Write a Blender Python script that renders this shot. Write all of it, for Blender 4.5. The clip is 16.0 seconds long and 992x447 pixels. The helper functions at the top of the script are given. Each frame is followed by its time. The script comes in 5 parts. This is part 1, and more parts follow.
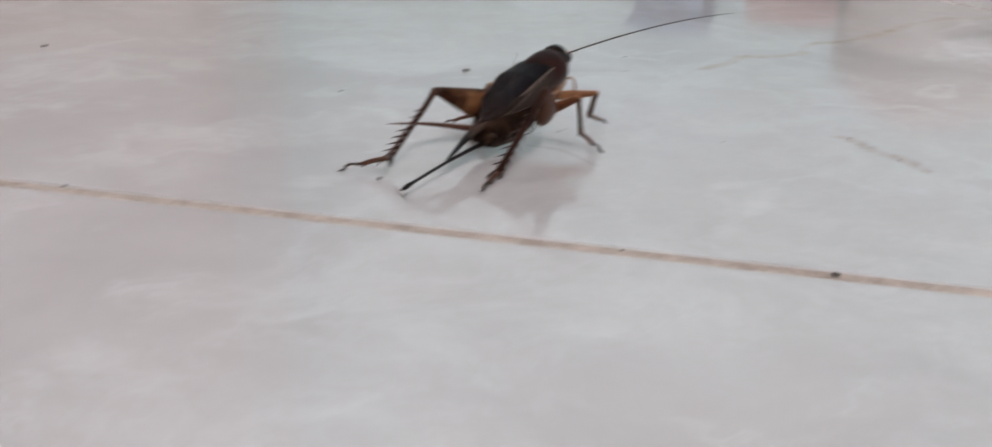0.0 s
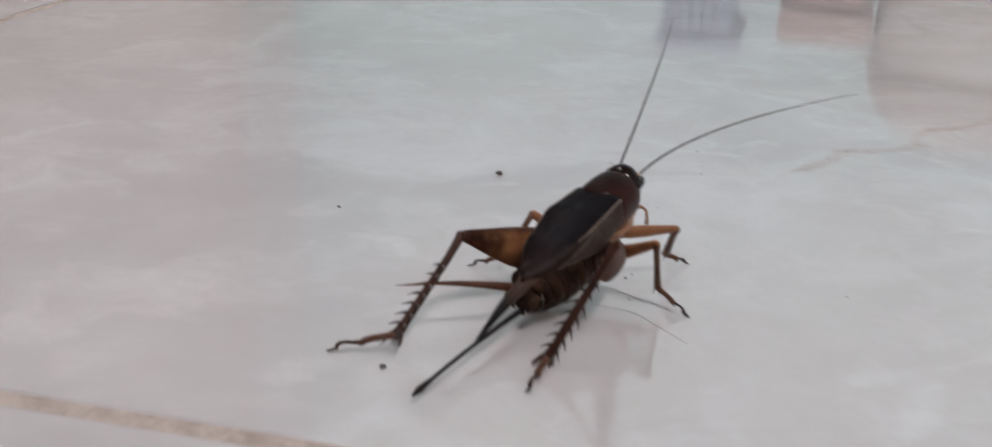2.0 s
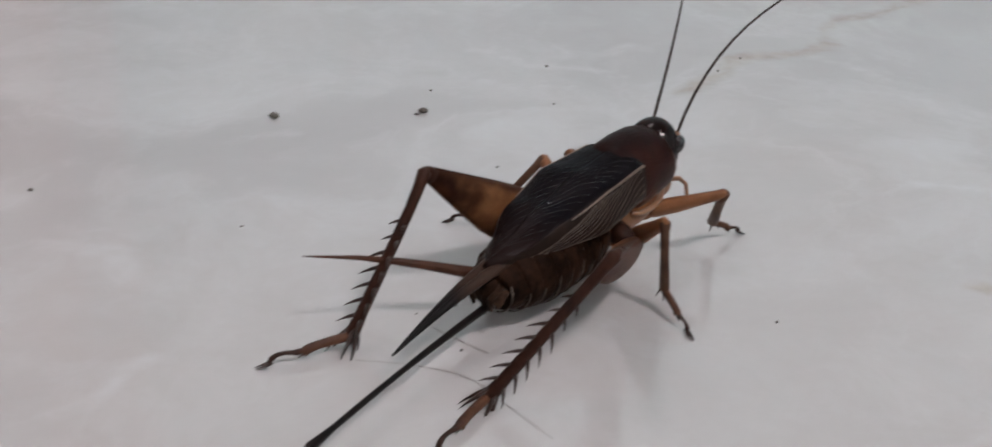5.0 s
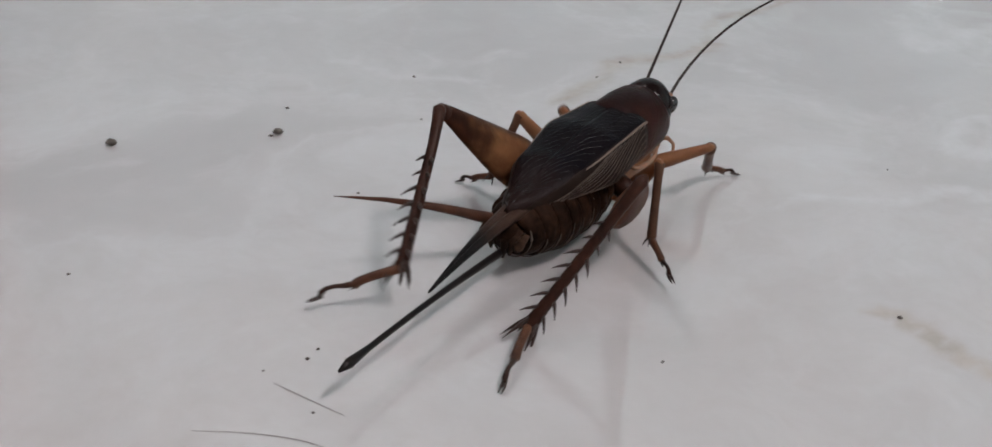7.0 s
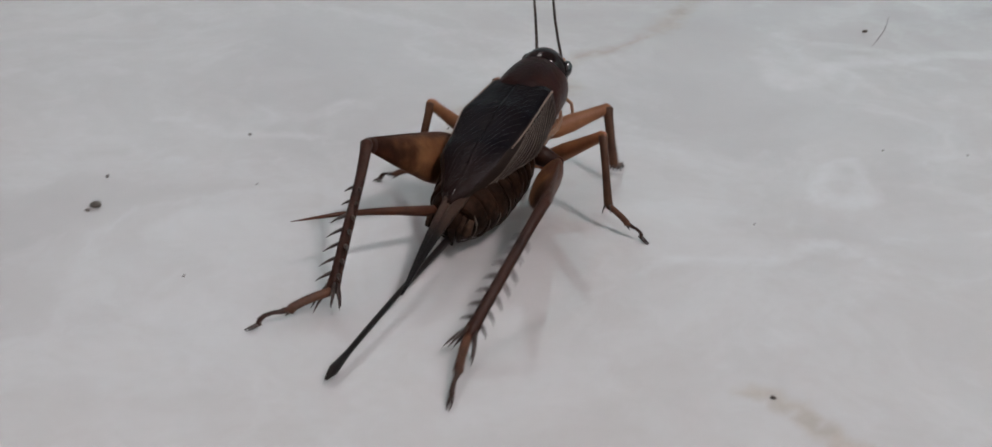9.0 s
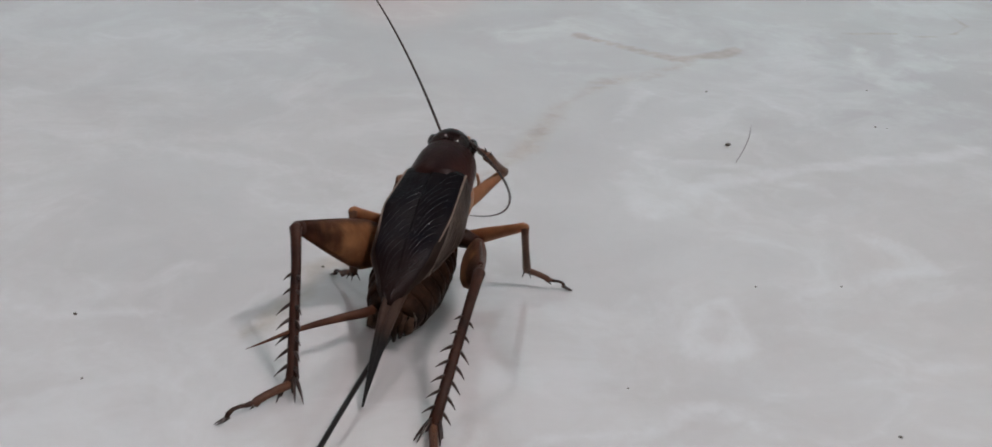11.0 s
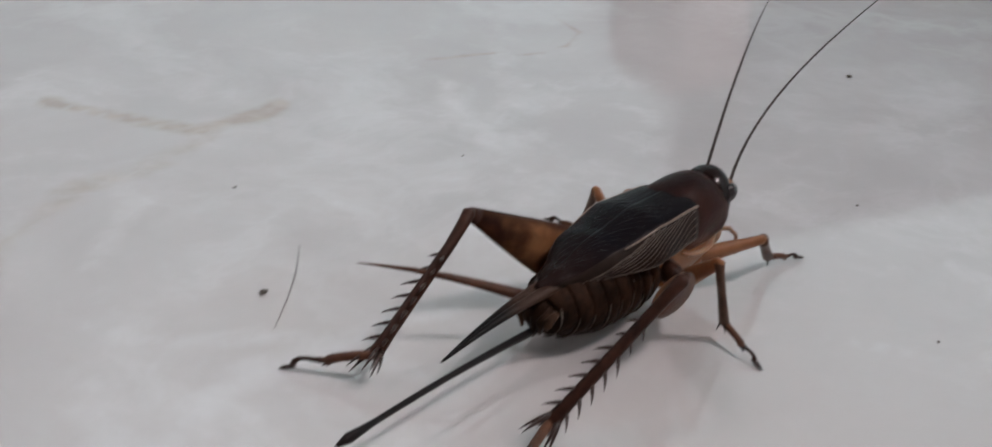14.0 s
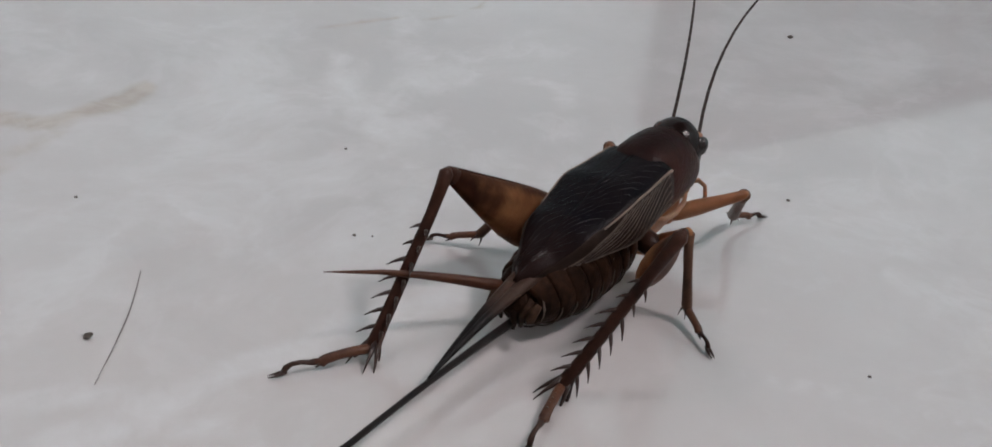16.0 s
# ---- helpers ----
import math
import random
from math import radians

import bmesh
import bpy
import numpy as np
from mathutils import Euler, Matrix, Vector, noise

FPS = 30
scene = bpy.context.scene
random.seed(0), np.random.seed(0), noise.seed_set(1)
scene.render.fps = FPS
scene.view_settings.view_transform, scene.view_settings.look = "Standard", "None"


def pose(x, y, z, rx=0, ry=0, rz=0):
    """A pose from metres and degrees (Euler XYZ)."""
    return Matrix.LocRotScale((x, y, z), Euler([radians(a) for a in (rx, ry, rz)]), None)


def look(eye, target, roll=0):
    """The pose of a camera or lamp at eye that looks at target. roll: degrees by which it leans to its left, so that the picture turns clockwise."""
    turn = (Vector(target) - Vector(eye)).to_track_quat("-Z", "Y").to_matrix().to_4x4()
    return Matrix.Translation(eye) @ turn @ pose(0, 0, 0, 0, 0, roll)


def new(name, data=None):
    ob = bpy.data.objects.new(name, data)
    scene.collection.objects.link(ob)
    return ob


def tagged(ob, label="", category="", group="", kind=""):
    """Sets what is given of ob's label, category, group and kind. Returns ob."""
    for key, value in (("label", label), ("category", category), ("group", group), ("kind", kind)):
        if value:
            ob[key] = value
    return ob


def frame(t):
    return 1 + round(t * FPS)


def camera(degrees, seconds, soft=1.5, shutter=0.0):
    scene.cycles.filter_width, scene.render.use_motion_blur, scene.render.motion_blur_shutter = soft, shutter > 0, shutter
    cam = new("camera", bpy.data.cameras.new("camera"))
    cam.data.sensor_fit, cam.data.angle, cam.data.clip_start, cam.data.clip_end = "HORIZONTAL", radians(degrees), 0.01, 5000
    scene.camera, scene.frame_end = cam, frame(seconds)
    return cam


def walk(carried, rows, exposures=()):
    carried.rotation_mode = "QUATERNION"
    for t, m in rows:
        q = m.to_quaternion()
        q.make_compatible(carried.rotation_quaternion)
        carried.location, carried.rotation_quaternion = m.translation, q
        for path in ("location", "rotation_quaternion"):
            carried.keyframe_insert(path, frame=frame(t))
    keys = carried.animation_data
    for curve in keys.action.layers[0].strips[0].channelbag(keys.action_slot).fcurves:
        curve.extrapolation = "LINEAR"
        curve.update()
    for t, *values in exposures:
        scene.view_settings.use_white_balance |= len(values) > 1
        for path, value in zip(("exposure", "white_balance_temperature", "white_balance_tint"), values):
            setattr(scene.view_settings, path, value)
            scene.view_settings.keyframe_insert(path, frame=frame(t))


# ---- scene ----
cam = camera(41.8, 16.0, soft=1.5, shutter=0.8)

# the hand-held way of the camera: seconds, eye, target, roll
PATH = [
    (0, (0.00201, -0.19166, 0.04803), (0.00633, -0.05143, -0.00502), 1.45),
    (0.5, (0.00274, -0.18432, 0.04819), (0.01466, -0.04408, -0.00367), 1.91),
    (1, (0.00209, -0.17725, 0.04827), (0.01242, -0.03689, -0.00361), 2.01),
    (1.5, (0.00162, -0.16371, 0.04861), (0.00763, -0.02296, -0.00291), 1.80),
    (2, (0.00031, -0.14670, 0.04843), (0.00253, -0.00615, -0.00392), 1.67),
    (2.5, (-0.00000, -0.13868, 0.04978), (-0.00124, 0.00148, -0.00364), 0.71),
    (3, (-0.00032, -0.12848, 0.04883), (-0.00247, 0.01022, -0.00824), 0.93),
    (3.5, (0.00035, -0.12082, 0.04710), (0.00294, 0.01572, -0.01495), 1.59),
    (4, (0.00106, -0.11355, 0.04795), (0.00684, 0.01968, -0.02074), 2.05),
    (4.5, (0.00436, -0.10770, 0.04504), (0.01887, 0.02311, -0.02692), 2.50),
    (5, (0.00576, -0.10237, 0.04455), (0.02676, 0.02831, -0.02602), 2.73),
    (5.2, (0.00679, -0.10133, 0.04427), (0.02888, 0.02919, -0.02627), 2.64),
    (7.3, (0.01050, -0.09326, 0.04338), (0.04430, 0.03434, -0.02787), 3.21),
    (7.5, (0.01127, -0.09270, 0.04337), (0.04608, 0.03513, -0.02698), 3.16),
    (8, (0.01247, -0.09031, 0.04321), (0.05117, 0.03588, -0.02805), 3.44),
    (8.2, (0.01272, -0.08952, 0.04295), (0.05286, 0.03633, -0.02813), 3.60),
    (10.3, (0.01707, -0.07997, 0.04671), (0.07213, 0.04218, -0.02072), 4.01),
    (10.5, (0.01760, -0.07911, 0.04692), (0.07399, 0.04279, -0.01987), 3.94),
    (11, (0.01888, -0.07696, 0.04832), (0.07880, 0.04502, -0.01516), 3.54),
    (11.5, (0.02023, -0.07473, 0.04611), (0.07970, 0.04470, -0.02244), 3.63),
    (12, (0.02273, -0.06623, 0.04679), (0.08484, 0.04852, -0.02720), 3.55),
    (12.5, (0.02934, -0.05421, 0.04588), (0.09487, 0.05720, -0.03023), 3.65),
    (13, (0.03696, -0.04536, 0.04560), (0.11430, 0.05890, -0.02956), 4.74),
    (13.5, (0.05007, -0.04132, 0.04270), (0.13895, 0.05751, -0.02682), 4.99),
    (14, (0.05402, -0.03884, 0.04409), (0.14749, 0.05762, -0.02269), 4.78),
    (14.5, (0.06007, -0.03387, 0.04371), (0.15754, 0.05745, -0.02456), 4.43),
    (15, (0.06528, -0.03213, 0.04303), (0.16109, 0.05562, -0.03193), 5.12),
    (15.5, (0.06832, -0.03200, 0.04330), (0.16241, 0.05721, -0.03211), 5.13),
    (16, (0.06849, -0.03308, 0.04494), (0.16083, 0.05790, -0.03054), 4.45),
]
EXPOSURES = [(0.0, 0.10), (1.5, 0.10), (2.0, 0.05), (3.5, 0.04), (5.0, -0.08), (8.2, -0.12), (11.0, -0.08), (12.5, -0.13), (13.2, -0.15), (13.5, -0.19), (14.0, -0.06), (16.0, -0.10)]
walk(cam, [(t, look(eye, target, roll)) for t, eye, target, roll in PATH], EXPOSURES)

# ---- world and light ----
world = bpy.data.worlds.new("world")
scene.world = world
world.use_nodes = True
wn = world.node_tree.nodes
sky = wn.new("ShaderNodeTexSky")
sky.sky_type = "NISHITA"
sky.sun_disc = False
sky.sun_elevation, sky.sun_rotation = radians(35), radians(120)
world.node_tree.links.new(sky.outputs[0], wn["Background"].inputs[0])
wn["Background"].inputs[1].default_value = 0.08

LAMP_STRENGTH, SECOND_LAMP = 64.0, 17.0


# ---- materials ----
def mat(name, base, rough=0.5, second=None, scale=400.0, mix=0.5, bump=0.0, bump_scale=2000.0, metal=0.0, coat=0.0, sss=0.0, detail=6.0, spec=0.5):
    """Principled material, its colour broken by noise at two scales, in object space."""
    m = bpy.data.materials.new(name)
    m.use_nodes = True
    nt = m.node_tree
    b = nt.nodes["Principled BSDF"]
    b.inputs["Roughness"].default_value = rough
    b.inputs["Metallic"].default_value = metal
    b.inputs["Coat Weight"].default_value = coat
    b.inputs["Coat Roughness"].default_value = 0.15
    b.inputs["Specular IOR Level"].default_value = spec
    if sss:
        b.inputs["Subsurface Weight"].default_value = sss
        b.inputs["Subsurface Radius"].default_value = (0.0016, 0.0008, 0.0004)
        b.inputs["Subsurface Scale"].default_value = 1.0
    co = nt.nodes.new("ShaderNodeTexCoord")
    n1, n2 = nt.nodes.new("ShaderNodeTexNoise"), nt.nodes.new("ShaderNodeTexNoise")
    n1.inputs["Scale"].default_value, n2.inputs["Scale"].default_value = scale, scale * 5.3
    n1.inputs["Detail"].default_value = detail
    n2.inputs["Detail"].default_value = 3
    for n in (n1, n2):
        nt.links.new(co.outputs["Object"], n.inputs["Vector"])
    add = nt.nodes.new("ShaderNodeMath")
    add.operation = "MULTIPLY_ADD"
    add.inputs[1].default_value = 0.35
    nt.links.new(n2.outputs[0], add.inputs[0])
    nt.links.new(n1.outputs[0], add.inputs[2])
    ramp = nt.nodes.new("ShaderNodeValToRGB")
    ramp.color_ramp.elements[0].position, ramp.color_ramp.elements[1].position = 0.675 - mix * 0.35, 0.675 + mix * 0.35
    second = second or tuple(c * 0.7 for c in base)
    ramp.color_ramp.elements[0].color, ramp.color_ramp.elements[1].color = (*base, 1), (*second, 1)
    nt.links.new(add.outputs[0], ramp.inputs[0])
    nt.links.new(ramp.outputs[0], b.inputs["Base Color"])
    if bump:
        n3, bp = nt.nodes.new("ShaderNodeTexNoise"), nt.nodes.new("ShaderNodeBump")
        n3.inputs["Scale"].default_value, n3.inputs["Detail"].default_value = bump_scale, 4
        nt.links.new(co.outputs["Object"], n3.inputs["Vector"])
        bp.inputs["Strength"].default_value, bp.inputs["Distance"].default_value = bump, 0.0001
        nt.links.new(n3.outputs[0], bp.inputs["Height"])
        nt.links.new(bp.outputs[0], b.inputs["Normal"])
    return m


def glow(name, colour, strength):
    m = bpy.data.materials.new(name)
    m.use_nodes = True
    b = m.node_tree.nodes["Principled BSDF"]
    b.inputs["Base Color"].default_value = (0.8, 0.8, 0.8, 1)
    b.inputs["Emission Color"].default_value = (*colour, 1)
    b.inputs["Emission Strength"].default_value = strength
    return m


def tile_material():
    """Glazed tile with a clouded, marble-like print: pale cells, fine white veins and warm drifts."""
    m = bpy.data.materials.new("glazed_marble_tile")
    m.use_nodes = True
    nt = m.node_tree
    b = nt.nodes["Principled BSDF"]
    L = nt.links.new
    geo, co, info = nt.nodes.new("ShaderNodeNewGeometry"), nt.nodes.new("ShaderNodeVectorMath"), nt.nodes.new("ShaderNodeObjectInfo")
    co.operation = "ADD"
    L(geo.outputs["Position"], co.inputs[0])
    warp = nt.nodes.new("ShaderNodeTexNoise")
    warp.inputs["Scale"].default_value, warp.inputs["Detail"].default_value = 38, 5
    L(geo.outputs["Position"], warp.inputs["Vector"])
    scaled = nt.nodes.new("ShaderNodeVectorMath")
    scaled.operation = "SCALE"
    scaled.inputs["Scale"].default_value = 0.022
    L(warp.outputs["Color"], scaled.inputs[0])
    L(scaled.outputs[0], co.inputs[1])

    def noise(scale, detail, rough=0.55):
        n = nt.nodes.new("ShaderNodeTexNoise")
        n.inputs["Scale"].default_value, n.inputs["Detail"].default_value, n.inputs["Roughness"].default_value = scale, detail, rough
        L(co.outputs[0], n.inputs["Vector"])
        return n

    def ramp(src, stops):
        r = nt.nodes.new("ShaderNodeValToRGB")
        r.color_ramp.elements[0].position, r.color_ramp.elements[0].color = stops[0][0], (*stops[0][1], 1)
        r.color_ramp.elements[1].position, r.color_ramp.elements[1].color = stops[-1][0], (*stops[-1][1], 1)
        for p, c in stops[1:-1]:
            e = r.color_ramp.elements.new(p)
            e.color = (*c, 1)
        L(src, r.inputs[0])
        return r

    def mixed(fac, a, c, amount=1.0):
        x = nt.nodes.new("ShaderNodeMix")
        x.data_type = "RGBA"
        if amount != 1.0:
            k = nt.nodes.new("ShaderNodeMath")
            k.operation = "MULTIPLY"
            k.inputs[1].default_value = amount
            L(fac, k.inputs[0])
            fac = k.outputs[0]
        L(fac, x.inputs[0])
        L(a, x.inputs[6])
        if isinstance(c, tuple):
            x.inputs[7].default_value = (*c, 1)
        else:
            L(c, x.inputs[7])
        return x.outputs[2]

    base = ramp(noise(34, 8).outputs[0], [(0.30, (0.60, 0.585, 0.585)), (0.5, (0.655, 0.645, 0.645)), (0.70, (0.715, 0.715, 0.717))]).outputs[0]

    def streaks(scale, lo, hi):
        """Broken pale ridges where a noise crosses its middle."""
        away = nt.nodes.new("ShaderNodeMath")
        away.operation = "SUBTRACT"
        away.inputs[1].default_value = 0.5
        L(noise(scale, 7, 0.6).outputs[0], away.inputs[0])
        size = nt.nodes.new("ShaderNodeMath")
        size.operation = "ABSOLUTE"
        L(away.outputs[0], size.inputs[0])
        line = ramp(size.outputs[0], [(0.0, (1, 1, 1)), (0.03, (0.4, 0.4, 0.4)), (0.085, (0, 0, 0))]).outputs[0]
        where = ramp(noise(scale * 0.8 + 7, 5).outputs[0], [(lo, (0, 0, 0)), (hi, (1, 1, 1))]).outputs[0]
        both = nt.nodes.new("ShaderNodeMath")
        both.operation = "MULTIPLY"
        L(line, both.inputs[0])
        L(where, both.inputs[1])
        return both.outputs[0]

    col = mixed(streaks(29, 0.42, 0.62), base, (0.83, 0.845, 0.855), 0.66)
    cells = ramp(noise(48, 6, 0.62).outputs[0], [(0.53, (0, 0, 0)), (0.65, (1, 1, 1))]).outputs[0]
    col = mixed(cells, col, (0.79, 0.80, 0.81), 0.55)
    col = mixed(streaks(63, 0.50, 0.66), col, (0.80, 0.81, 0.82), 0.5)
    warm = ramp(noise(14, 6, 0.65).outputs[0], [(0.48, (0, 0, 0)), (0.72, (1, 1, 1))]).outputs[0]
    col = mixed(warm, col, (0.68, 0.595, 0.55), 0.38)
    # pale veins of the print, ragged like the tan ones
    soft = nt.nodes.new("ShaderNodeAttribute")
    soft.attribute_name = "pale"
    torn = nt.nodes.new("ShaderNodeMath")
    torn.operation = "MULTIPLY_ADD"
    torn.inputs[1].default_value = 2.3
    L(noise(105, 9, 0.68).outputs[0], torn.inputs[0])
    L(soft.outputs["Fac"], torn.inputs[2])
    veil = nt.nodes.new("ShaderNodeMapRange")
    veil.interpolation_type = "SMOOTHSTEP"
    veil.inputs["From Min"].default_value, veil.inputs["From Max"].default_value = 1.3, 2.2
    L(torn.outputs[0], veil.inputs["Value"])
    only_soft = nt.nodes.new("ShaderNodeMath")
    only_soft.operation = "MULTIPLY"
    L(veil.outputs[0], only_soft.inputs[0])
    edge = nt.nodes.new("ShaderNodeMapRange")
    edge.inputs["From Max"].default_value = 0.3
    L(soft.outputs["Fac"], edge.inputs["Value"])
    L(edge.outputs[0], only_soft.inputs[1])
    col = mixed(only_soft.outputs[0], col, (0.82, 0.83, 0.84), 0.66)
    fine = ramp(noise(900, 3).outputs[0], [(0.35, (0, 0, 0)), (0.75, (1, 1, 1))]).outputs[0]
    col = mixed(fine, col, (0.60, 0.585, 0.575), 0.14)
    # tan veins: their lines are laid down in the mesh, their ragged body comes from noise
    attr = nt.nodes.new("ShaderNodeAttribute")
    attr.attribute_name = "print"
    broken = nt.nodes.new("ShaderNodeMath")
    broken.operation = "MULTIPLY_ADD"
    broken.inputs[1].default_value = 1.1
    L(noise(150, 9, 0.7).outputs[0], broken.inputs[0])
    L(attr.outputs["Fac"], broken.inputs[2])
    body = nt.nodes.new("ShaderNodeMapRange")
    body.interpolation_type = "SMOOTHSTEP"
    body.inputs["From Min"].default_value, body.inputs["From Max"].default_value = 0.86, 1.5
    L(broken.outputs[0], body.inputs["Value"])
    only = nt.nodes.new("ShaderNodeMath")
    only.operation = "MULTIPLY"
    L(body.outputs[0], only.inputs[0])
    sharp = nt.nodes.new("ShaderNodeMapRange")
    sharp.inputs["From Max"].default_value = 0.25
    L(attr.outputs["Fac"], sharp.inputs["Value"])
    L(sharp.outputs[0], only.inputs[1])
    tone = ramp(noise(420, 5).outputs[0], [(0.38, (0.44, 0.35, 0.25)), (0.6, (0.60, 0.51, 0.41))]).outputs[0]
    col = mixed(only.outputs[0], col, tone, 0.52)
    glaze = nt.nodes.new("ShaderNodeMix")
    glaze.data_type, glaze.blend_type = "RGBA", "MULTIPLY"
    glaze.inputs[0].default_value, glaze.inputs[7].default_value = 1.0, (0.87, 0.87, 0.87, 1)
    L(col, glaze.inputs[6])
    L(glaze.outputs[2], b.inputs["Base Color"])
    rough = nt.nodes.new("ShaderNodeMapRange")
    rough.inputs["To Min"].default_value, rough.inputs["To Max"].default_value = 0.03, 0.07
    L(noise(60, 5).outputs[0], rough.inputs["Value"])
    L(rough.outputs[0], b.inputs["Roughness"])
    b.inputs["Coat Weight"].default_value, b.inputs["Coat Roughness"].default_value = 1.0, 0.03
    b.inputs["Specular IOR Level"].default_value = 0.22
    b.inputs["Coat IOR"].default_value = 1.55
    bump = nt.nodes.new("ShaderNodeBump")
    bump.inputs["Strength"].default_value, bump.inputs["Distance"].default_value = 0.08, 0.00004
    L(noise(240, 3).outputs[0], bump.inputs["Height"])
    L(bump.outputs[0], b.inputs["Normal"])
    return m


def with_dark_end(m, start, end, dark, axis="x", sign=1, rag_size=0.0035):
    """Pigment that changes along one of the object's own axes, as a thigh darkens towards the knee."""
    nt = m.node_tree
    b = nt.nodes["Principled BSDF"]
    old = b.inputs["Base Color"].links[0].from_socket
    co, sep, rng, mix = (nt.nodes.new(k) for k in ("ShaderNodeTexCoord", "ShaderNodeSeparateXYZ", "ShaderNodeMapRange", "ShaderNodeMix"))
    mix.data_type = "RGBA"
    rag = nt.nodes.new("ShaderNodeTexNoise")
    rag.inputs["Scale"].default_value = 700
    add = nt.nodes.new("ShaderNodeMath")
    add.operation = "MULTIPLY_ADD"
    add.inputs[1].default_value = rag_size
    nt.links.new(co.outputs["Object"], rag.inputs["Vector"])
    nt.links.new(co.outputs["Object"], sep.inputs[0])
    nt.links.new(rag.outputs[0], add.inputs[0])
    along_axis = nt.nodes.new("ShaderNodeMath")
    along_axis.operation = "MULTIPLY"
    along_axis.inputs[1].default_value = sign
    nt.links.new(sep.outputs["xyz".index(axis)], along_axis.inputs[0])
    nt.links.new(along_axis.outputs[0], add.inputs[2])
    nt.links.new(add.outputs[0], rng.inputs["Value"])
    rng.inputs["From Min"].default_value, rng.inputs["From Max"].default_value = start, end
    rng.interpolation_type = "SMOOTHSTEP"
    nt.links.new(rng.outputs[0], mix.inputs[0])
    nt.links.new(old, mix.inputs[6])
    mix.inputs[7].default_value = (*dark, 1)
    nt.links.new(mix.outputs[2], b.inputs["Base Color"])
    return m


TILE = tile_material()
GROUT = mat("brown_grout", (0.60, 0.525, 0.46), 0.9, (0.31, 0.255, 0.215), 330, 0.8, 0.8, 3000)
WALL = mat("pale_cyan_wall_paint", (0.72, 0.91, 0.92), 0.8, (0.69, 0.88, 0.89), 3, 0.6, 0.3, 200)
WALL_WARM = mat("cream_wall_paint", (0.52, 0.50, 0.495), 0.8, (0.49, 0.47, 0.46), 3, 0.6, 0.3, 200)
CEILING = mat("white_ceiling_paint", (0.58, 0.59, 0.60), 0.85, (0.55, 0.56, 0.57), 4, 0.6)
SHELL_DARK = mat("black_brown_wing", (0.0035, 0.004, 0.0068), 0.26, (0.009, 0.0062, 0.0066), 300, 0.8, 0.4, 5000, spec=0.05)
with_dark_end(SHELL_DARK, 0.0045, 0.0105, (0.016, 0.0080, 0.0070), "x", -1, 0.003)
SHELL_SIDE = mat("brown_wing_side", (0.010, 0.0065, 0.0055), 0.42, (0.028, 0.017, 0.013), 330, 0.8, 0.4, 5000, spec=0.08)
WING_VEIN = mat("glossy_wing_vein", (0.006, 0.0055, 0.0065), 0.22, (0.030, 0.026, 0.026), 900, 0.5, spec=0.55)
SIDE_VEIN = mat("pale_side_vein", (0.165, 0.125, 0.100), 0.35, (0.030, 0.021, 0.016), 400, 0.9, spec=0.25)
WING_FOLD = mat("tan_wing_fold", (0.30, 0.22, 0.17), 0.4, (0.10, 0.065, 0.05), 450, 0.7)
PRONOTUM = mat("red_brown_shield", (0.046, 0.012, 0.0075), 0.34, (0.008, 0.0036, 0.0034), 300, 0.8, 0.5, 4000, spec=0.10)
HEAD = mat("black_brown_head", (0.005, 0.003, 0.003), 0.14, (0.016, 0.006, 0.005), 380, 0.8, 0.2, 4000, spec=0.22)
with_dark_end(HEAD, -0.0066, -0.0046, (0.20, 0.095, 0.055), "z", -1, 0.0012)
with_dark_end(PRONOTUM, -0.0058, -0.0040, (0.17, 0.075, 0.045), "z", -1, 0.0012)
with_dark_end(PRONOTUM, 0.0092, 0.0118, (0.013, 0.0050, 0.0048), "z", 1, 0.0030)
FACE = mat("tan_mouth_parts", (0.36, 0.21, 0.13), 0.45, (0.22, 0.11, 0.06), 600, 0.8, sss=0.15)
EYE = mat("black_compound_eye", (0.006, 0.005, 0.006), 0.12, (0.012, 0.009, 0.009), 600, 0.8, 0.2, 9000, coat=0.6)
ABDOMEN = mat("dark_brown_abdomen", (0.007, 0.004, 0.003), 0.45, (0.046, 0.022, 0.013), 480, 0.55, 0.7, 3500, spec=0.03)
RIM = mat("pale_segment_rim", (0.17, 0.14, 0.115), 0.5, (0.012, 0.008, 0.007), 420, 0.7, spec=0.2)
TAIL_SKIN = mat("mottled_brown_skin", (0.085, 0.048, 0.030), 0.5, (0.016, 0.009, 0.007), 600, 0.6, 0.7, 3500, spec=0.05)


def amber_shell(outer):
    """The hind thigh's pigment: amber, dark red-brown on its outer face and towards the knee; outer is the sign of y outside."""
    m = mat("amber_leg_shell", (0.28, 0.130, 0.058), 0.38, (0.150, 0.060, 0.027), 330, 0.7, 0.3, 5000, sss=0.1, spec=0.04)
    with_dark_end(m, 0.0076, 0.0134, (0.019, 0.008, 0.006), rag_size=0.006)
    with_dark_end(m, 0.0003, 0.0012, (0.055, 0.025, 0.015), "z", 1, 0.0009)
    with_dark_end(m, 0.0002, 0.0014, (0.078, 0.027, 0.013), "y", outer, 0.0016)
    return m


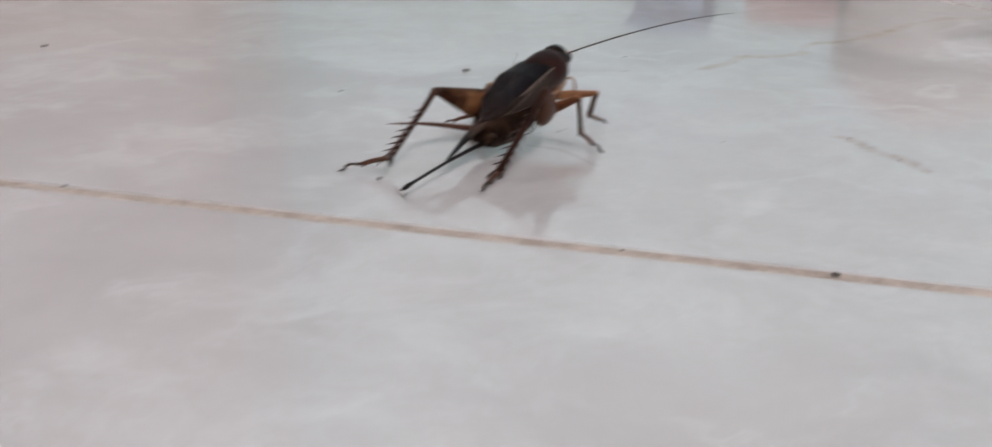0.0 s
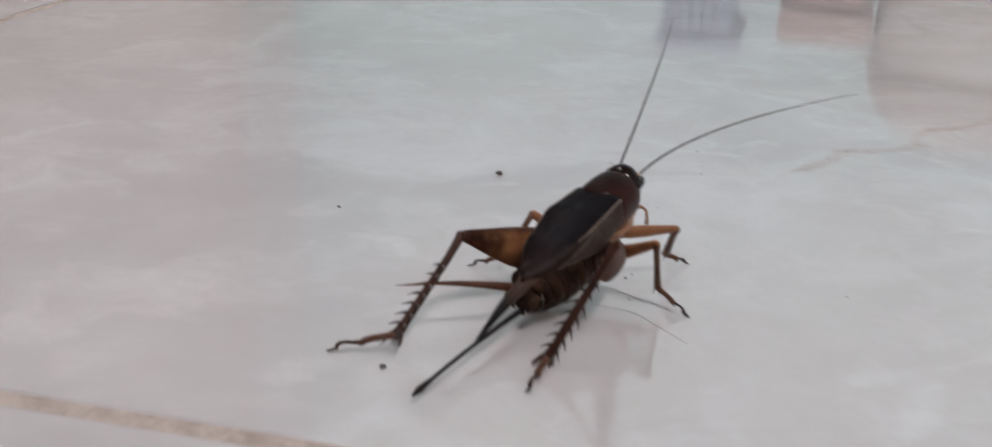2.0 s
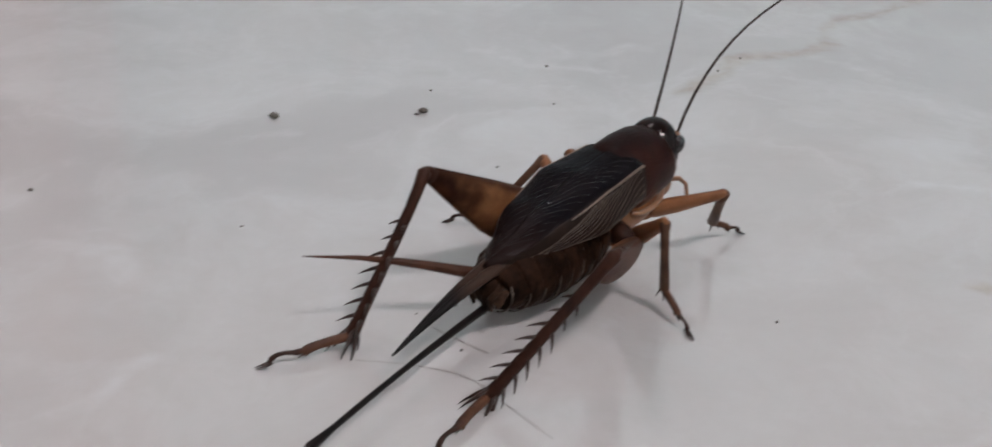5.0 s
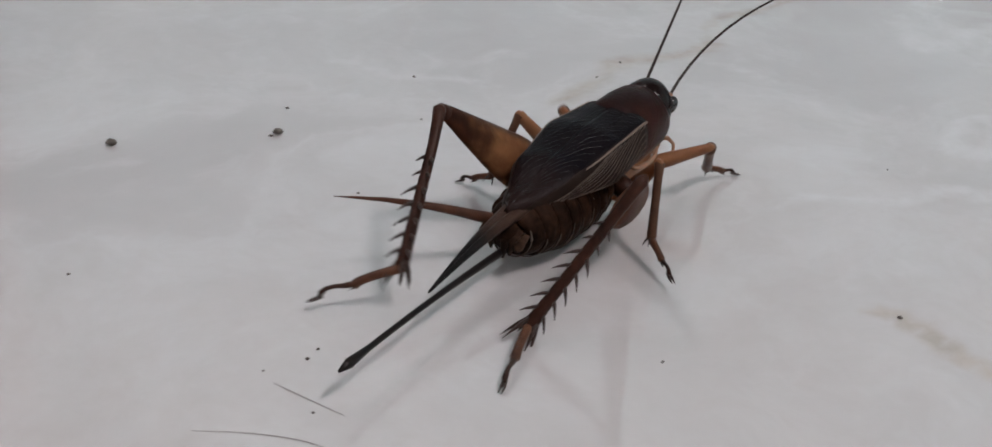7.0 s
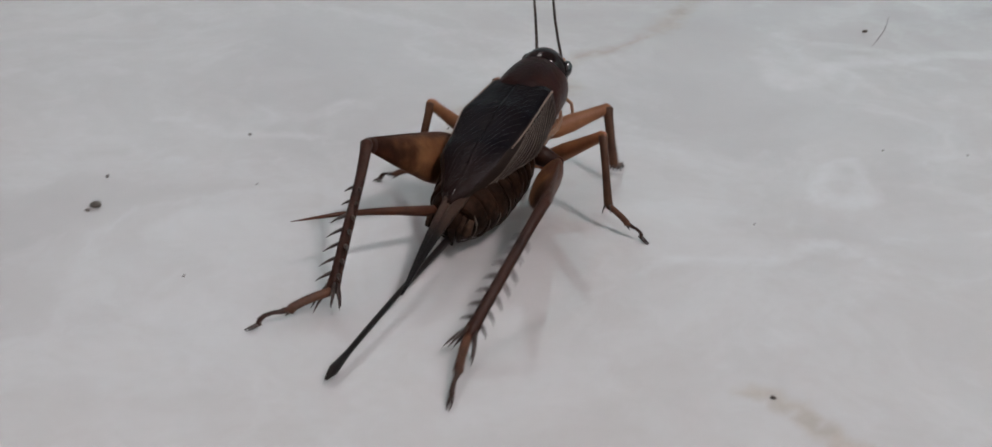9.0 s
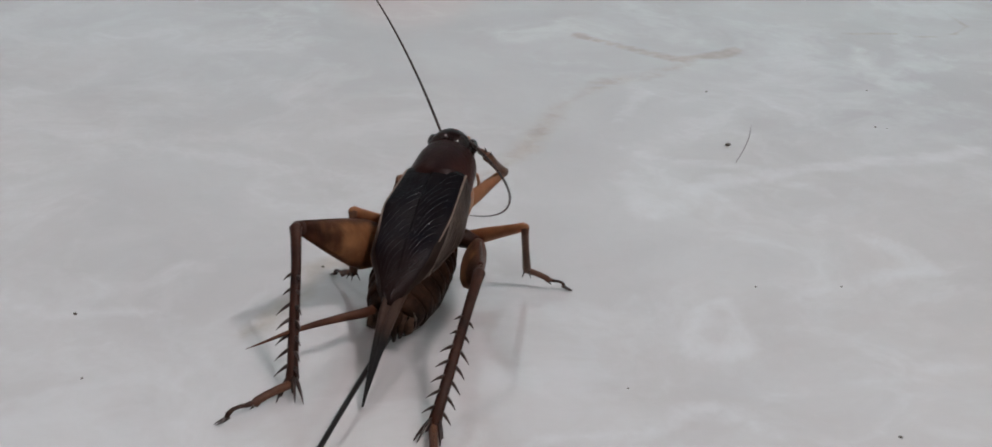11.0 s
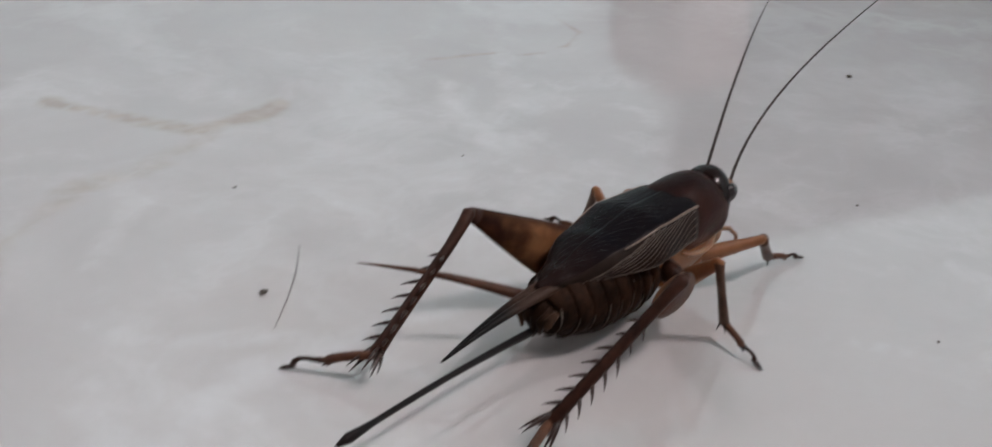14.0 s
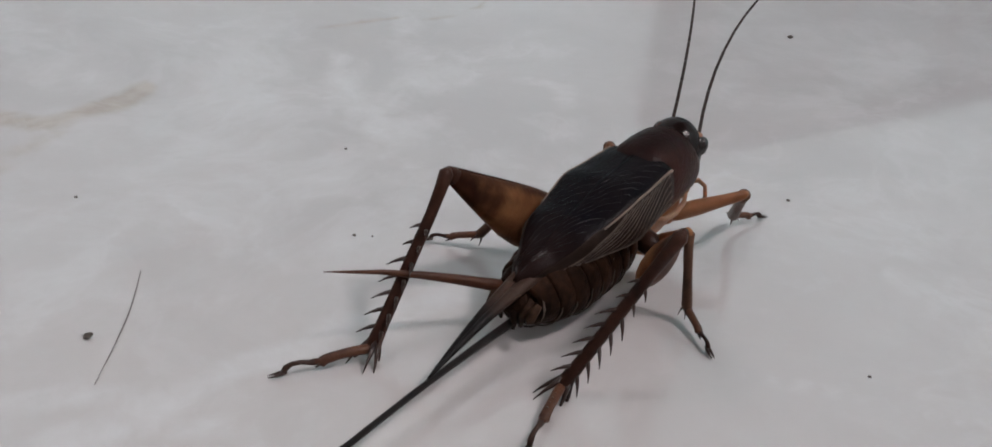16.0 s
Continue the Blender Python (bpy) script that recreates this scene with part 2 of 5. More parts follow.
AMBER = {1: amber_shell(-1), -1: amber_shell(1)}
AMBER_PALE = mat("tan_leg_shell", (0.33, 0.148, 0.068), 0.42, (0.19, 0.078, 0.036), 320, 0.85, 0.3, 5000, sss=0.15, spec=0.22)
SHIN = mat("dark_brown_shin", (0.060, 0.023, 0.014), 0.4, (0.018, 0.008, 0.006), 420, 0.7, 0.4, 5000, spec=0.15)
SHIN_PALE = mat("brown_thin_shin", (0.125, 0.060, 0.034), 0.42, (0.055, 0.026, 0.016), 500, 0.85, 0.3, 5000, spec=0.22)
FOOT = mat("red_brown_foot", (0.145, 0.062, 0.034), 0.42, (0.045, 0.020, 0.013), 500, 0.85, 0.4, 5000, spec=0.22)
TOE = mat("dark_toe_shell", (0.055, 0.027, 0.018), 0.4, (0.022, 0.011, 0.008), 600, 0.8, spec=0.2)
SPINE = mat("black_spine", (0.020, 0.011, 0.008), 0.3, (0.045, 0.022, 0.015), 900, 0.8)
FEELER = mat("black_feeler", (0.018, 0.012, 0.010), 0.45, (0.04, 0.026, 0.020), 2500, 0.9, spec=0.2)
TAIL = mat("red_brown_tail_feeler", (0.10, 0.037, 0.019), 0.42, (0.040, 0.016, 0.010), 500, 0.9, spec=0.2)
LAYER = mat("black_egg_layer", (0.006, 0.005, 0.006), 0.32, (0.015, 0.009, 0.007), 500, 0.8, spec=0.2)
DIRT = mat("dark_dirt", (0.065, 0.057, 0.050), 0.9, (0.15, 0.13, 0.11), 2500, 0.9, 0.8, 4000)
HAIR = mat("brown_grey_hair", (0.20, 0.175, 0.16), 0.5, (0.11, 0.09, 0.085), 900, 0.8)
HAIR_PALE = mat("grey_hair", (0.30, 0.27, 0.25), 0.5, (0.2, 0.17, 0.15), 900, 0.8)


# ---- mesh helpers (lengths in mm unless said) ----
MM = 0.001


def part(name, bm, material, parent=None, label="", m=None, smooth=True, scale=MM):
    bmesh.ops.recalc_face_normals(bm, faces=bm.faces)
    for v in bm.verts:
        v.co *= scale
    me = bpy.data.meshes.new(name)
    bm.to_mesh(me)
    bm.free()
    for p in me.polygons:
        p.use_smooth = smooth
    me.materials.append(material)
    ob = new(name, me)
    ob.parent = parent
    if m is not None:
        ob.matrix_basis = m
    return tagged(ob, label) if label else ob


def sweep(bm, path, radii, seg=10, up=(0, 0, 1)):
    """A tapered tube along a path; radii: (sideways, upwards) at each point. Closed by a cap at both ends."""
    path = [Vector(p) for p in path]
    rings = []
    for i, p in enumerate(path):
        d = (path[min(i + 1, len(path) - 1)] - path[max(i - 1, 0)]).normalized()
        side = Vector(up).cross(d)
        if side.length < 1e-4:
            side = Vector((0, 1, 0)).cross(d)
        side.normalize()
        top = d.cross(side)
        r = radii[i]
        ra, rb = r if isinstance(r, tuple) else (r, r)
        rings.append([bm.verts.new(p + side * (ra * math.cos(2 * math.pi * k / seg)) + top * (rb * math.sin(2 * math.pi * k / seg))) for k in range(seg)])
    for a, b in zip(rings, rings[1:]):
        for k in range(seg):
            bm.faces.new((a[k], a[(k + 1) % seg], b[(k + 1) % seg], b[k]))
    bm.faces.new(rings[0])
    bm.faces.new(rings[-1])
    return rings


def blob(bm, centre, radii, seg=20, rings=12, turn=None):
    m = Matrix.Translation(centre) @ (turn or Matrix.Identity(4)) @ Matrix.Diagonal((*radii, 1))
    bmesh.ops.create_uvsphere(bm, u_segments=seg, v_segments=rings, radius=1, matrix=m)


def box(bm, lo, hi, bevel=0.0):
    lo, hi = Vector(lo), Vector(hi)
    r = bmesh.ops.create_cube(bm, size=1, matrix=Matrix.Translation((lo + hi) / 2) @ Matrix.Diagonal((*(hi - lo), 1)))
    if bevel:
        edges = {e for v in r["verts"] for e in v.link_edges}
        bmesh.ops.bevel(bm, geom=list(edges), offset=bevel, segments=2, affect="EDGES")


def curve_at(stops, x):
    """A smooth line through (x, y) stops."""
    if x <= stops[0][0]:
        return stops[0][1]
    for (xa, ya), (xb, yb) in zip(stops, stops[1:]):
        if x <= xb:
            u = (x - xa) / (xb - xa)
            return ya + (yb - ya) * (u * u * (3 - 2 * u) * 0.5 + u * 0.5)
    return stops[-1][1]


# ---- the room: lengths in metres ----
TURN = -15.1  # degrees by which the tile joints lie across the world's x axis
GRID = pose(0, 0, 0, 0, 0, TURN)
TILE_SIZE, JOINT = 0.6, 0.0019
U0, V0 = -0.1016, -0.0648  # two joints that cross near the insect's tile
ROOM = 2.1  # from the insect to the south and west walls
NEAR, EAST = 1.45, 2.1  # to the north and to the east wall


def room():
    floor_ob = None
    bm = bmesh.new()
    box(bm, (-ROOM - 0.1, -ROOM - 0.1, -0.12), (EAST + 0.1, NEAR + 0.1, -0.00016))
    floor_ob = part("floor", bm, GROUT, None, "glazed marble-look floor tiles with brown grout joints", GRID, smooth=False, scale=1)
    tagged(floor_ob, category="floor", kind="structure")
    for name, lo, hi, material in (
        ("wall_north", (-ROOM - 0.12, NEAR, 0), (EAST + 0.12, NEAR + 0.12, 2.7), WALL),
        ("wall_south", (-ROOM - 0.12, -ROOM - 0.12, 0), (EAST + 0.12, -ROOM, 2.7), WALL_WARM),
        ("wall_east", (EAST, -ROOM, 0), (EAST + 0.12, NEAR, 2.7), WALL),
        ("wall_west", (-ROOM - 0.12, -ROOM, 0), (-ROOM, NEAR, 2.7), WALL_WARM),
    ):
        bm = bmesh.new()
        box(bm, lo, hi)
        tagged(part(name, bm, material, None, "plain painted room wall", GRID, False, 1), category="wall", kind="structure")
    bm = bmesh.new()
    box(bm, (-ROOM - 0.12, -ROOM - 0.12, 2.7), (EAST + 0.12, NEAR + 0.12, 2.85))
    tagged(part("ceiling", bm, CEILING, None, "plain white painted ceiling", GRID, False, 1), category="ceiling", kind="structure")
    return floor_ob


# lines of the tan veins in the print of the nearest tile: half width in mm, strength, then points in mm
VEINS = [
    (2.8, 0.72, [(101, 48.5), (91, 46), (85, 42), (78, 35), (74, 30.6)]),
    (3.0, 0.8, [(75, 31.2), (68.5, 27), (62, 23.6), (59.6, 20.6), (58.8, 17.5), (55.5, 15.4), (52.5, 14.2), (47, 12), (44, 8.5), (40, 4.5)]),
    (2.3, 1.2, [(98.4, 64.4), (101.4, 59), (104, 55.3), (106, 52.3), (110, 51.5), (115, 53.5)]),
    (2.4, 0.7, [(107, 50.8), (100, 49.2), (93.5, 48), (88, 45.2)]),
    (2.0, 1.05, [(51, -30.5), (52.5, -34), (53.8, -36.8), (55.6, -39), (57, -41.4), (58, -45)]),
    (1.0, 0.9, [(135, 56.5), (143.4, 53.2), (150, 52.9), (158, 56)]),
]

# pale clouds and veins of the same print
PALE = [
    (1.6, 0.80, [(94.0, 20.1), (97.3, 18.5), (100.2, 18.5), (103.2, 18.5), (106.1, 18.2)]),
    (2.0, 0.80, [(93.2, 17.3), (95.9, 17.1), (98.0, 18.3)]),
    (1.8, 0.80, [(88.9, 23.0), (91.4, 22.1), (94.1, 20.2)]),
    (1.6, 0.70, [(89.1, 18.9), (92.0, 17.9), (94.3, 15.4), (97.8, 12.5)]),
    (2.4, 0.60, [(138.1, 43.4), (133.3, 42.7), (128.5, 40.8), (125.6, 37.3), (124.4, 33.5), (123.8, 30.2)]),
    (2.0, 0.60, [(142.0, 38.0), (142.1, 34.3), (141.6, 31.2)]),
    (3.0, 0.55, [(132.2, 49.9), (128.9, 44.3), (124.6, 40.0)]),
    (1.3, 0.60, [(122.9, -0.9), (124.5, -2.9), (126.1, -5.3), (127.8, -8.4), (130.5, -12.1)]),
    (1.3, 0.60, [(140.2, 0.6), (139.5, -3.6), (140.2, -7.1)]),
    (2.0, 0.90, [(81.6, 21.3), (80.3, 16.7), (78.7, 12.2), (81.9, 13.7), (84.2, 15.1)]),
    (1.5, 0.60, [(83.1, 32.8), (84.6, 29.7), (85.8, 26.2), (88.5, 23.4)]),
    (2.0, 0.60, [(87.6, 35.1), (90.5, 38.4), (95.1, 42.7)]),
    (2.0, 0.75, [(81.2, -3.9), (85.4, -4.2), (91.2, -3.7), (96.1, -3.3), (95.8, -0.3), (94.5, 2.5)]),
    (1.8, 0.60, [(54.6, 12.8), (57.5, 10.9), (59.5, 6.9)]),
    (3.0, 0.60, [(88.7, 54.4), (92.6, 54.3), (96.6, 51.7)]),
    (2.2, 0.90, [(80.3, 20.1), (80.9, 14.9), (85.8, 16.8), (91.8, 17.3), (97.7, 17.5), (108.4, 17.3), (121.4, 16.9)]),
    (1.6, 0.90, [(70.3, -6.5), (73.0, -4.1), (75.7, -3.5), (73.5, -9.1), (70.4, -9.6), (70.0, -7.1)]),
    (1.5, 0.70, [(68.5, -16.4), (72.4, -16.0), (76.4, -16.4), (82.6, -17.0), (88.2, -18.0)]),
    (1.5, 0.80, [(50.6, -16.7), (54.3, -16.4), (57.5, -17.1), (60.6, -16.6), (64.9, -15.8), (67.2, -17.6), (68.4, -20.2)]),
    (2.0, 0.70, [(34.4, 14.1), (36.4, 16.2), (38.8, 14.8)]),
    (1.6, 0.50, [(24.5, 11.6), (29.5, 10.8), (34.6, 7.3)]),
    (1.4, 0.55, [(21.8, 15.8), (25.8, 12.3), (30.9, 9.5), (33.4, 7.8)]),
    (2.0, 0.60, [(-1.4, -4.6), (1.1, -3.1), (4.2, -3.4)]),
    (1.5, 0.70, [(-17.5, -25.5), (-15.7, -22.0), (-12.8, -20.8), (-9.1, -22.5), (-5.9, -26.1)]),
    (1.5, 0.70, [(-9.8, -41.8), (-6.7, -38.7), (-3.9, -36.1)]),
    (2.0, 0.60, [(-30.7, -32.5), (-27.3, -34.9), (-24.9, -35.7)]),
    (2.6, 0.70, [(29.0, -67.8), (36.3, -55.3), (41.5, -48.4), (47.4, -43.4)]),
    (3.0, 0.60, [(-16.1, -52.8), (-10.3, -49.7), (-4.0, -53.6)]),
    (2.4, 0.70, [(-15.7, -50.9), (-11.6, -50.1), (-7.2, -53.3)]),
    (2.0, 0.60, [(32.1, -51.4), (38.8, -49.9), (44.5, -46.1)]),
]


def near_vein(p, lines):
    """How strongly the print of the veins shows at a point of the floor, in mm: 1 on a line, 0 away from it."""
    p = p + Vector((noise.noise(p * 0.16), noise.noise(p * 0.16 + Vector((7, 3, 0))), 0)) * 1.6
    best = 0.0
    for half, strength, line in lines:
        for a, b in zip(line, line[1:]):
            a, b = Vector((*a, 0)), Vector((*b, 0))
            u = max(0.0, min(1.0, (p - a).dot(b - a) / (b - a).length_squared))
            best = max(best, strength * (1 - (p - a.lerp(b, u)).length / half))
    return best


def printed_tile(floor_ob, u, v):
    """The tile under the insect: the same slab with a fine grid on top that carries the print."""
    h = (TILE_SIZE - JOINT) / 2
    place = GRID @ pose(u, v, 0)
    back = place.inverted()
    corner = back @ Vector((-0.012, -0.012, 0))
    xs = sorted({-h, h, -h + 0.0003, h - 0.0003, *(-0.28 + 0.04 * k for k in range(15)), *(corner.x - 0.03 + 0.00125 * k for k in range(160))})
    ys = sorted({-h, h, -h + 0.0003, h - 0.0003, *(-0.28 + 0.04 * k for k in range(15)), *(-h + 0.002 + 0.00125 * k for k in range(125))})
    xs, ys = [x for x in xs if abs(x) <= h], [y for y in ys if abs(y) <= h]
    bm = bmesh.new()
    layer, cloud = bm.verts.layers.float.new("print"), bm.verts.layers.float.new("pale")
    rows = []
    for x in xs:
        row = []
        for y in ys:
            edge = abs(x) > h - 0.0001 or abs(y) > h - 0.0001
            vert = bm.verts.new((x, y, -0.0003 if edge else 0.0))
            w = place @ Vector((x, y, 0)) * 1000
            vert[layer] = near_vein(w, VEINS) if 30 < w.x < 175 and -60 < w.y < 80 else 0.0
            vert[cloud] = near_vein(w, PALE) if -40 < w.x < 155 and -75 < w.y < 70 else 0.0
            row.append(vert)
        rows.append(row)
    for a, b in zip(rows, rows[1:]):
        for k in range(len(ys) - 1):
            bm.faces.new((a[k], b[k], b[k + 1], a[k + 1]))
    rim = [e for e in bm.edges if len(e.link_faces) == 1]
    skirt = bmesh.ops.extrude_edge_only(bm, edges=rim)
    for g in skirt["geom"]:
        if isinstance(g, bmesh.types.BMVert):
            g.co.z = -0.008
    return part("tile", bm, TILE, floor_ob, "", pose(u, v, 0), False, 1)


def tiles(floor_ob):
    """Square tiles with a softly rounded edge, laid into the floor; one mesh for all but the printed one."""
    bm = bmesh.new()
    h = (TILE_SIZE - JOINT) / 2
    box(bm, (-h, -h, -0.008), (h, h, 0.0), 0.0003)
    shared = None
    for i in range(-4, 5):
        for j in range(-4, 4):
            u, v = U0 + (i + 0.5) * TILE_SIZE, V0 + (j + 0.5) * TILE_SIZE
            if min(u, v) < -ROOM - 0.3 or u > EAST + 0.3 or v > NEAR + 0.3:
                continue
            if i == 0 and j == 0:
                printed_tile(floor_ob, u, v)
            elif shared is None:
                shared = part("tile", bm, TILE, floor_ob, "", pose(u, v, 0), False, 1).data
            else:
                ob = new("tile", shared)
                ob.parent = floor_ob
                ob.matrix_basis = pose(u, v, 0)


def ceiling_lamp(x, y, strength):
    lamp = tagged(new("ceiling_light"), "square white ceiling lamp, switched on", "lamp", "ceiling lamps")
    lamp.matrix_basis = pose(x, y, 2.70, 0, 0, TURN)
    bm = bmesh.new()
    box(bm, (-0.26, -0.26, -0.05), (0.26, 0.26, 0.0), 0.006)
    part("frame", bm, CEILING, lamp, "", None, False, 1)
    bm = bmesh.new()
    box(bm, (-0.23, -0.23, -0.062), (0.23, 0.23, -0.052), 0.004)
    part("diffuser", bm, glow("warm_lamp_glow", (1.045, 0.93, 0.95), strength), lamp, "glowing white diffuser", None, False, 1)


def wardrobe():
    """A tall cream wardrobe with two panelled doors against the north wall."""
    ob = tagged(new("wardrobe"), "tall cream wardrobe with two panelled doors against the wall", "wardrobe")
    ob.matrix_basis = GRID @ pose(-1.25, 1.24, 0.0)
    bm = bmesh.new()
    box(bm, (-0.60, 0.02, 0), (0.60, 0.19, 1.7), 0.008)
    part("body", bm, CREAM, ob, "", None, False, 1)
    for k in (-1, 1):
        bm = bmesh.new()
        box(bm, (min(0.01 * k, 0.585 * k), -0.002, 0.06), (max(0.01 * k, 0.585 * k), 0.018, 1.67), 0.004)
        box(bm, (0.3 * k - 0.2, -0.010, 0.16), (0.3 * k + 0.2, -0.003, 1.55), 0.003)
        door = part("door", bm, CREAM, ob, "", None, False, 1)
        bm = bmesh.new()
        box(bm, (0.05 * k - 0.01, -0.035, 0.75), (0.05 * k + 0.01, -0.011, 0.92), 0.005)
        part("handle", bm, STEEL, door, "steel handle", None, False, 1)
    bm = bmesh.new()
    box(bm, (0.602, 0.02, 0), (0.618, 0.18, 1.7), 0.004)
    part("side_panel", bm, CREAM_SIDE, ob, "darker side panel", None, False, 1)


def stool(u, v):
    ob = tagged(new("stool"), "low white plastic stool standing by the wall", "stool")
    ob.matrix_basis = GRID @ pose(u, v, 0)
    bm = bmesh.new()
    box(bm, (-0.09, -0.09, 0.13), (0.09, 0.09, 0.15), 0.007)
    part("seat", bm, PLASTIC, ob, "", None, False, 1)
    for sx in (-1, 1):
        for sy in (-1, 1):
            bm = bmesh.new()
            sweep(bm, [(0.075 * sx, 0.075 * sy, 0.13), (0.09 * sx, 0.09 * sy, 0)], [0.013, 0.014], 10)
            part("leg", bm, PLASTIC, ob, "", None, True, 1)


def crate(name, u, v, z, size, material, label, category):
    """A lidded box with a rim and ribs on its sides."""
    ob = tagged(new(name), label, category)
    ob.matrix_basis = GRID @ pose(u, v, z)
    x, y, h = size
    bm = bmesh.new()
    box(bm, (-x / 2, -y / 2, 0), (x / 2, y / 2, h * 0.86), min(x, y, h) * 0.05)
    for k in range(-2, 3):
        box(bm, (k * x / 6 - 0.004, -y / 2 - 0.006, 0.02), (k * x / 6 + 0.004, -y / 2, h * 0.8))
    part("body", bm, material, ob, "", None, False, 1)
    bm = bmesh.new()
    box(bm, (-x / 2 - 0.01, -y / 2 - 0.01, h * 0.862), (x / 2 + 0.01, y / 2 + 0.01, h), min(x, y, h) * 0.04)
    part("lid", bm, material, ob, "", None, False, 1)


def bin_with_lid(u, v):
    """A round bin with a domed lid and an added white block for its glints."""
    ob = tagged(new("waste_bin"), "round light grey bin with a domed lid by the wall", "bin")
    ob.matrix_basis = GRID @ pose(u, v, 0)
    bm = bmesh.new()
    sweep(bm, [(0, 0, 0), (0, 0, 0.01), (0, 0, 0.15), (0, 0, 0.252)], [0.08, 0.088, 0.098, 0.101], 40, (1, 0, 0))
    part("body", bm, GREY, ob, "", None, True, 1)
    bm = bmesh.new()
    dome = [radians(a) for a in range(0, 91, 9)]
    sweep(bm, [(0, 0, 0.253)] + [(0, 0, 0.258 + 0.085 * math.sin(a)) for a in dome], [0.102] + [max(0.104 * math.cos(a), 0.004) for a in dome], 40, (1, 0, 0))
    part("lid", bm, GREY, ob, "domed grey lid", None, True, 1)
    # lamp glints on the bin, put in as a small white block
    bm = bmesh.new()
    box(bm, (0.0, -0.1045, 0.222), (0.050, -0.092, 0.240), 0.003)
    part("glint_block", bm, PLASTIC, ob, "added white block in place of lamp glints on the bin", None, False, 1)


def cupboard(u):
    """A narrow low cupboard with one door and a knob."""
    ob = tagged(new("cupboard"), "narrow pinkish-grey cupboard standing against the wall", "cupboard")
    ob.matrix_basis = GRID @ pose(u, NEAR - 0.08, 0)
    bm = bmesh.new()
    box(bm, (-0.062, -0.06, 0), (0.062, 0.075, 0.56), 0.005)
    part("body", bm, PINK, ob, "", None, False, 1)
    bm = bmesh.new()
    box(bm, (-0.056, -0.072, 0.03), (0.056, -0.062, 0.54), 0.003)
    door = part("door", bm, PINK, ob, "", None, False, 1)
    bm = bmesh.new()
    blob(bm, (0.04, -0.08, 0.33), (0.009, 0.009, 0.009), 14, 8)
    part("knob", bm, STEEL, door, "steel knob", None, True, 1)


def teal_cabinet():
    """A low dark teal cabinet with three doors against the north wall."""
    ob = tagged(new("cabinet"), "low dark teal cabinet with three doors against the wall", "cabinet")
    ob.matrix_basis = GRID @ pose(1.555, NEAR - 0.065, 0.0)
    bm = bmesh.new()
    box(bm, (-0.38, -0.045, 0), (0.38, 0.062, 0.80), 0.006)
    part("body", bm, TEAL, ob, "", None, False, 1)
    bm = bmesh.new()
    box(bm, (-0.39, -0.062, 0.802), (0.39, 0.063, 0.825), 0.004)
    part("top_board", bm, TEAL, ob, "", None, False, 1)
    for k in (-1, 0, 1):
        bm = bmesh.new()
        box(bm, (0.252 * k - 0.12, -0.058, 0.06), (0.252 * k + 0.12, -0.047, 0.78), 0.003)
        door = part("door", bm, TEAL, ob, "", None, False, 1)
        bm = bmesh.new()
        blob(bm, (0.252 * k + 0.095, -0.068, 0.45), (0.01, 0.01, 0.01), 14, 8)
        part("knob", bm, STEEL, door, "steel knob", None, True, 1)


CREAM = mat("cream_lacquer", (0.80, 0.71, 0.675), 0.5, (0.75, 0.66, 0.625), 6, 0.6)
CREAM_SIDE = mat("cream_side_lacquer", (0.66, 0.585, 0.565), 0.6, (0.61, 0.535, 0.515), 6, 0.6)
WOOD = mat("pinkish_wood", (0.58, 0.42, 0.40), 0.5, (0.50, 0.34, 0.32), 12, 0.7)
STEEL = mat("brushed_steel", (0.5, 0.5, 0.5), 0.35, (0.42, 0.42, 0.42), 80, 0.6, metal=1.0)
PLASTIC = mat("white_plastic", (0.88, 0.89, 0.90), 0.4, (0.84, 0.85, 0.86), 20, 0.6)
BLUE = mat("blue_plastic", (0.40, 0.50, 0.66), 0.4, (0.35, 0.45, 0.60), 20, 0.6)
RED = mat("red_plastic", (0.76, 0.20, 0.14), 0.4, (0.68, 0.17, 0.12), 20, 0.6)
GREY = mat("light_grey_plastic", (0.615, 0.58, 0.555), 0.8, (0.575, 0.54, 0.515), 10, 0.7)
PINK = mat("pinkish_paint", (0.42, 0.35, 0.34), 0.7, (0.38, 0.31, 0.30), 6, 0.6)
TEAL = mat("dark_teal_paint", (0.10, 0.18, 0.19), 0.6, (0.075, 0.14, 0.15), 30, 0.7, 0.4, 600)


# ---- marks on the floor: lengths in mm ----
def speck(x, y, size, dark=True):
    bm = bmesh.new()
    bmesh.ops.create_icosphere(bm, subdivisions=2, radius=size / 2)
    for v in bm.verts:
        k = 1 + 0.55 * noise.noise(v.co * (2.2 / size) + Vector((x, y, 0)))
        v.co = Vector((v.co.x * k * 1.15, v.co.y * k, v.co.z * k * 0.6))
    low = min(v.co.z for v in bm.verts)
    ob = part("dirt_speck", bm, DIRT, None, "dark crumb of dirt lying on the tile", pose(x * MM, y * MM, -low * MM - 0.00001, 0, 0, x * 37 % 360))
    tagged(ob, category="dirt", group="dirt specks on the floor")


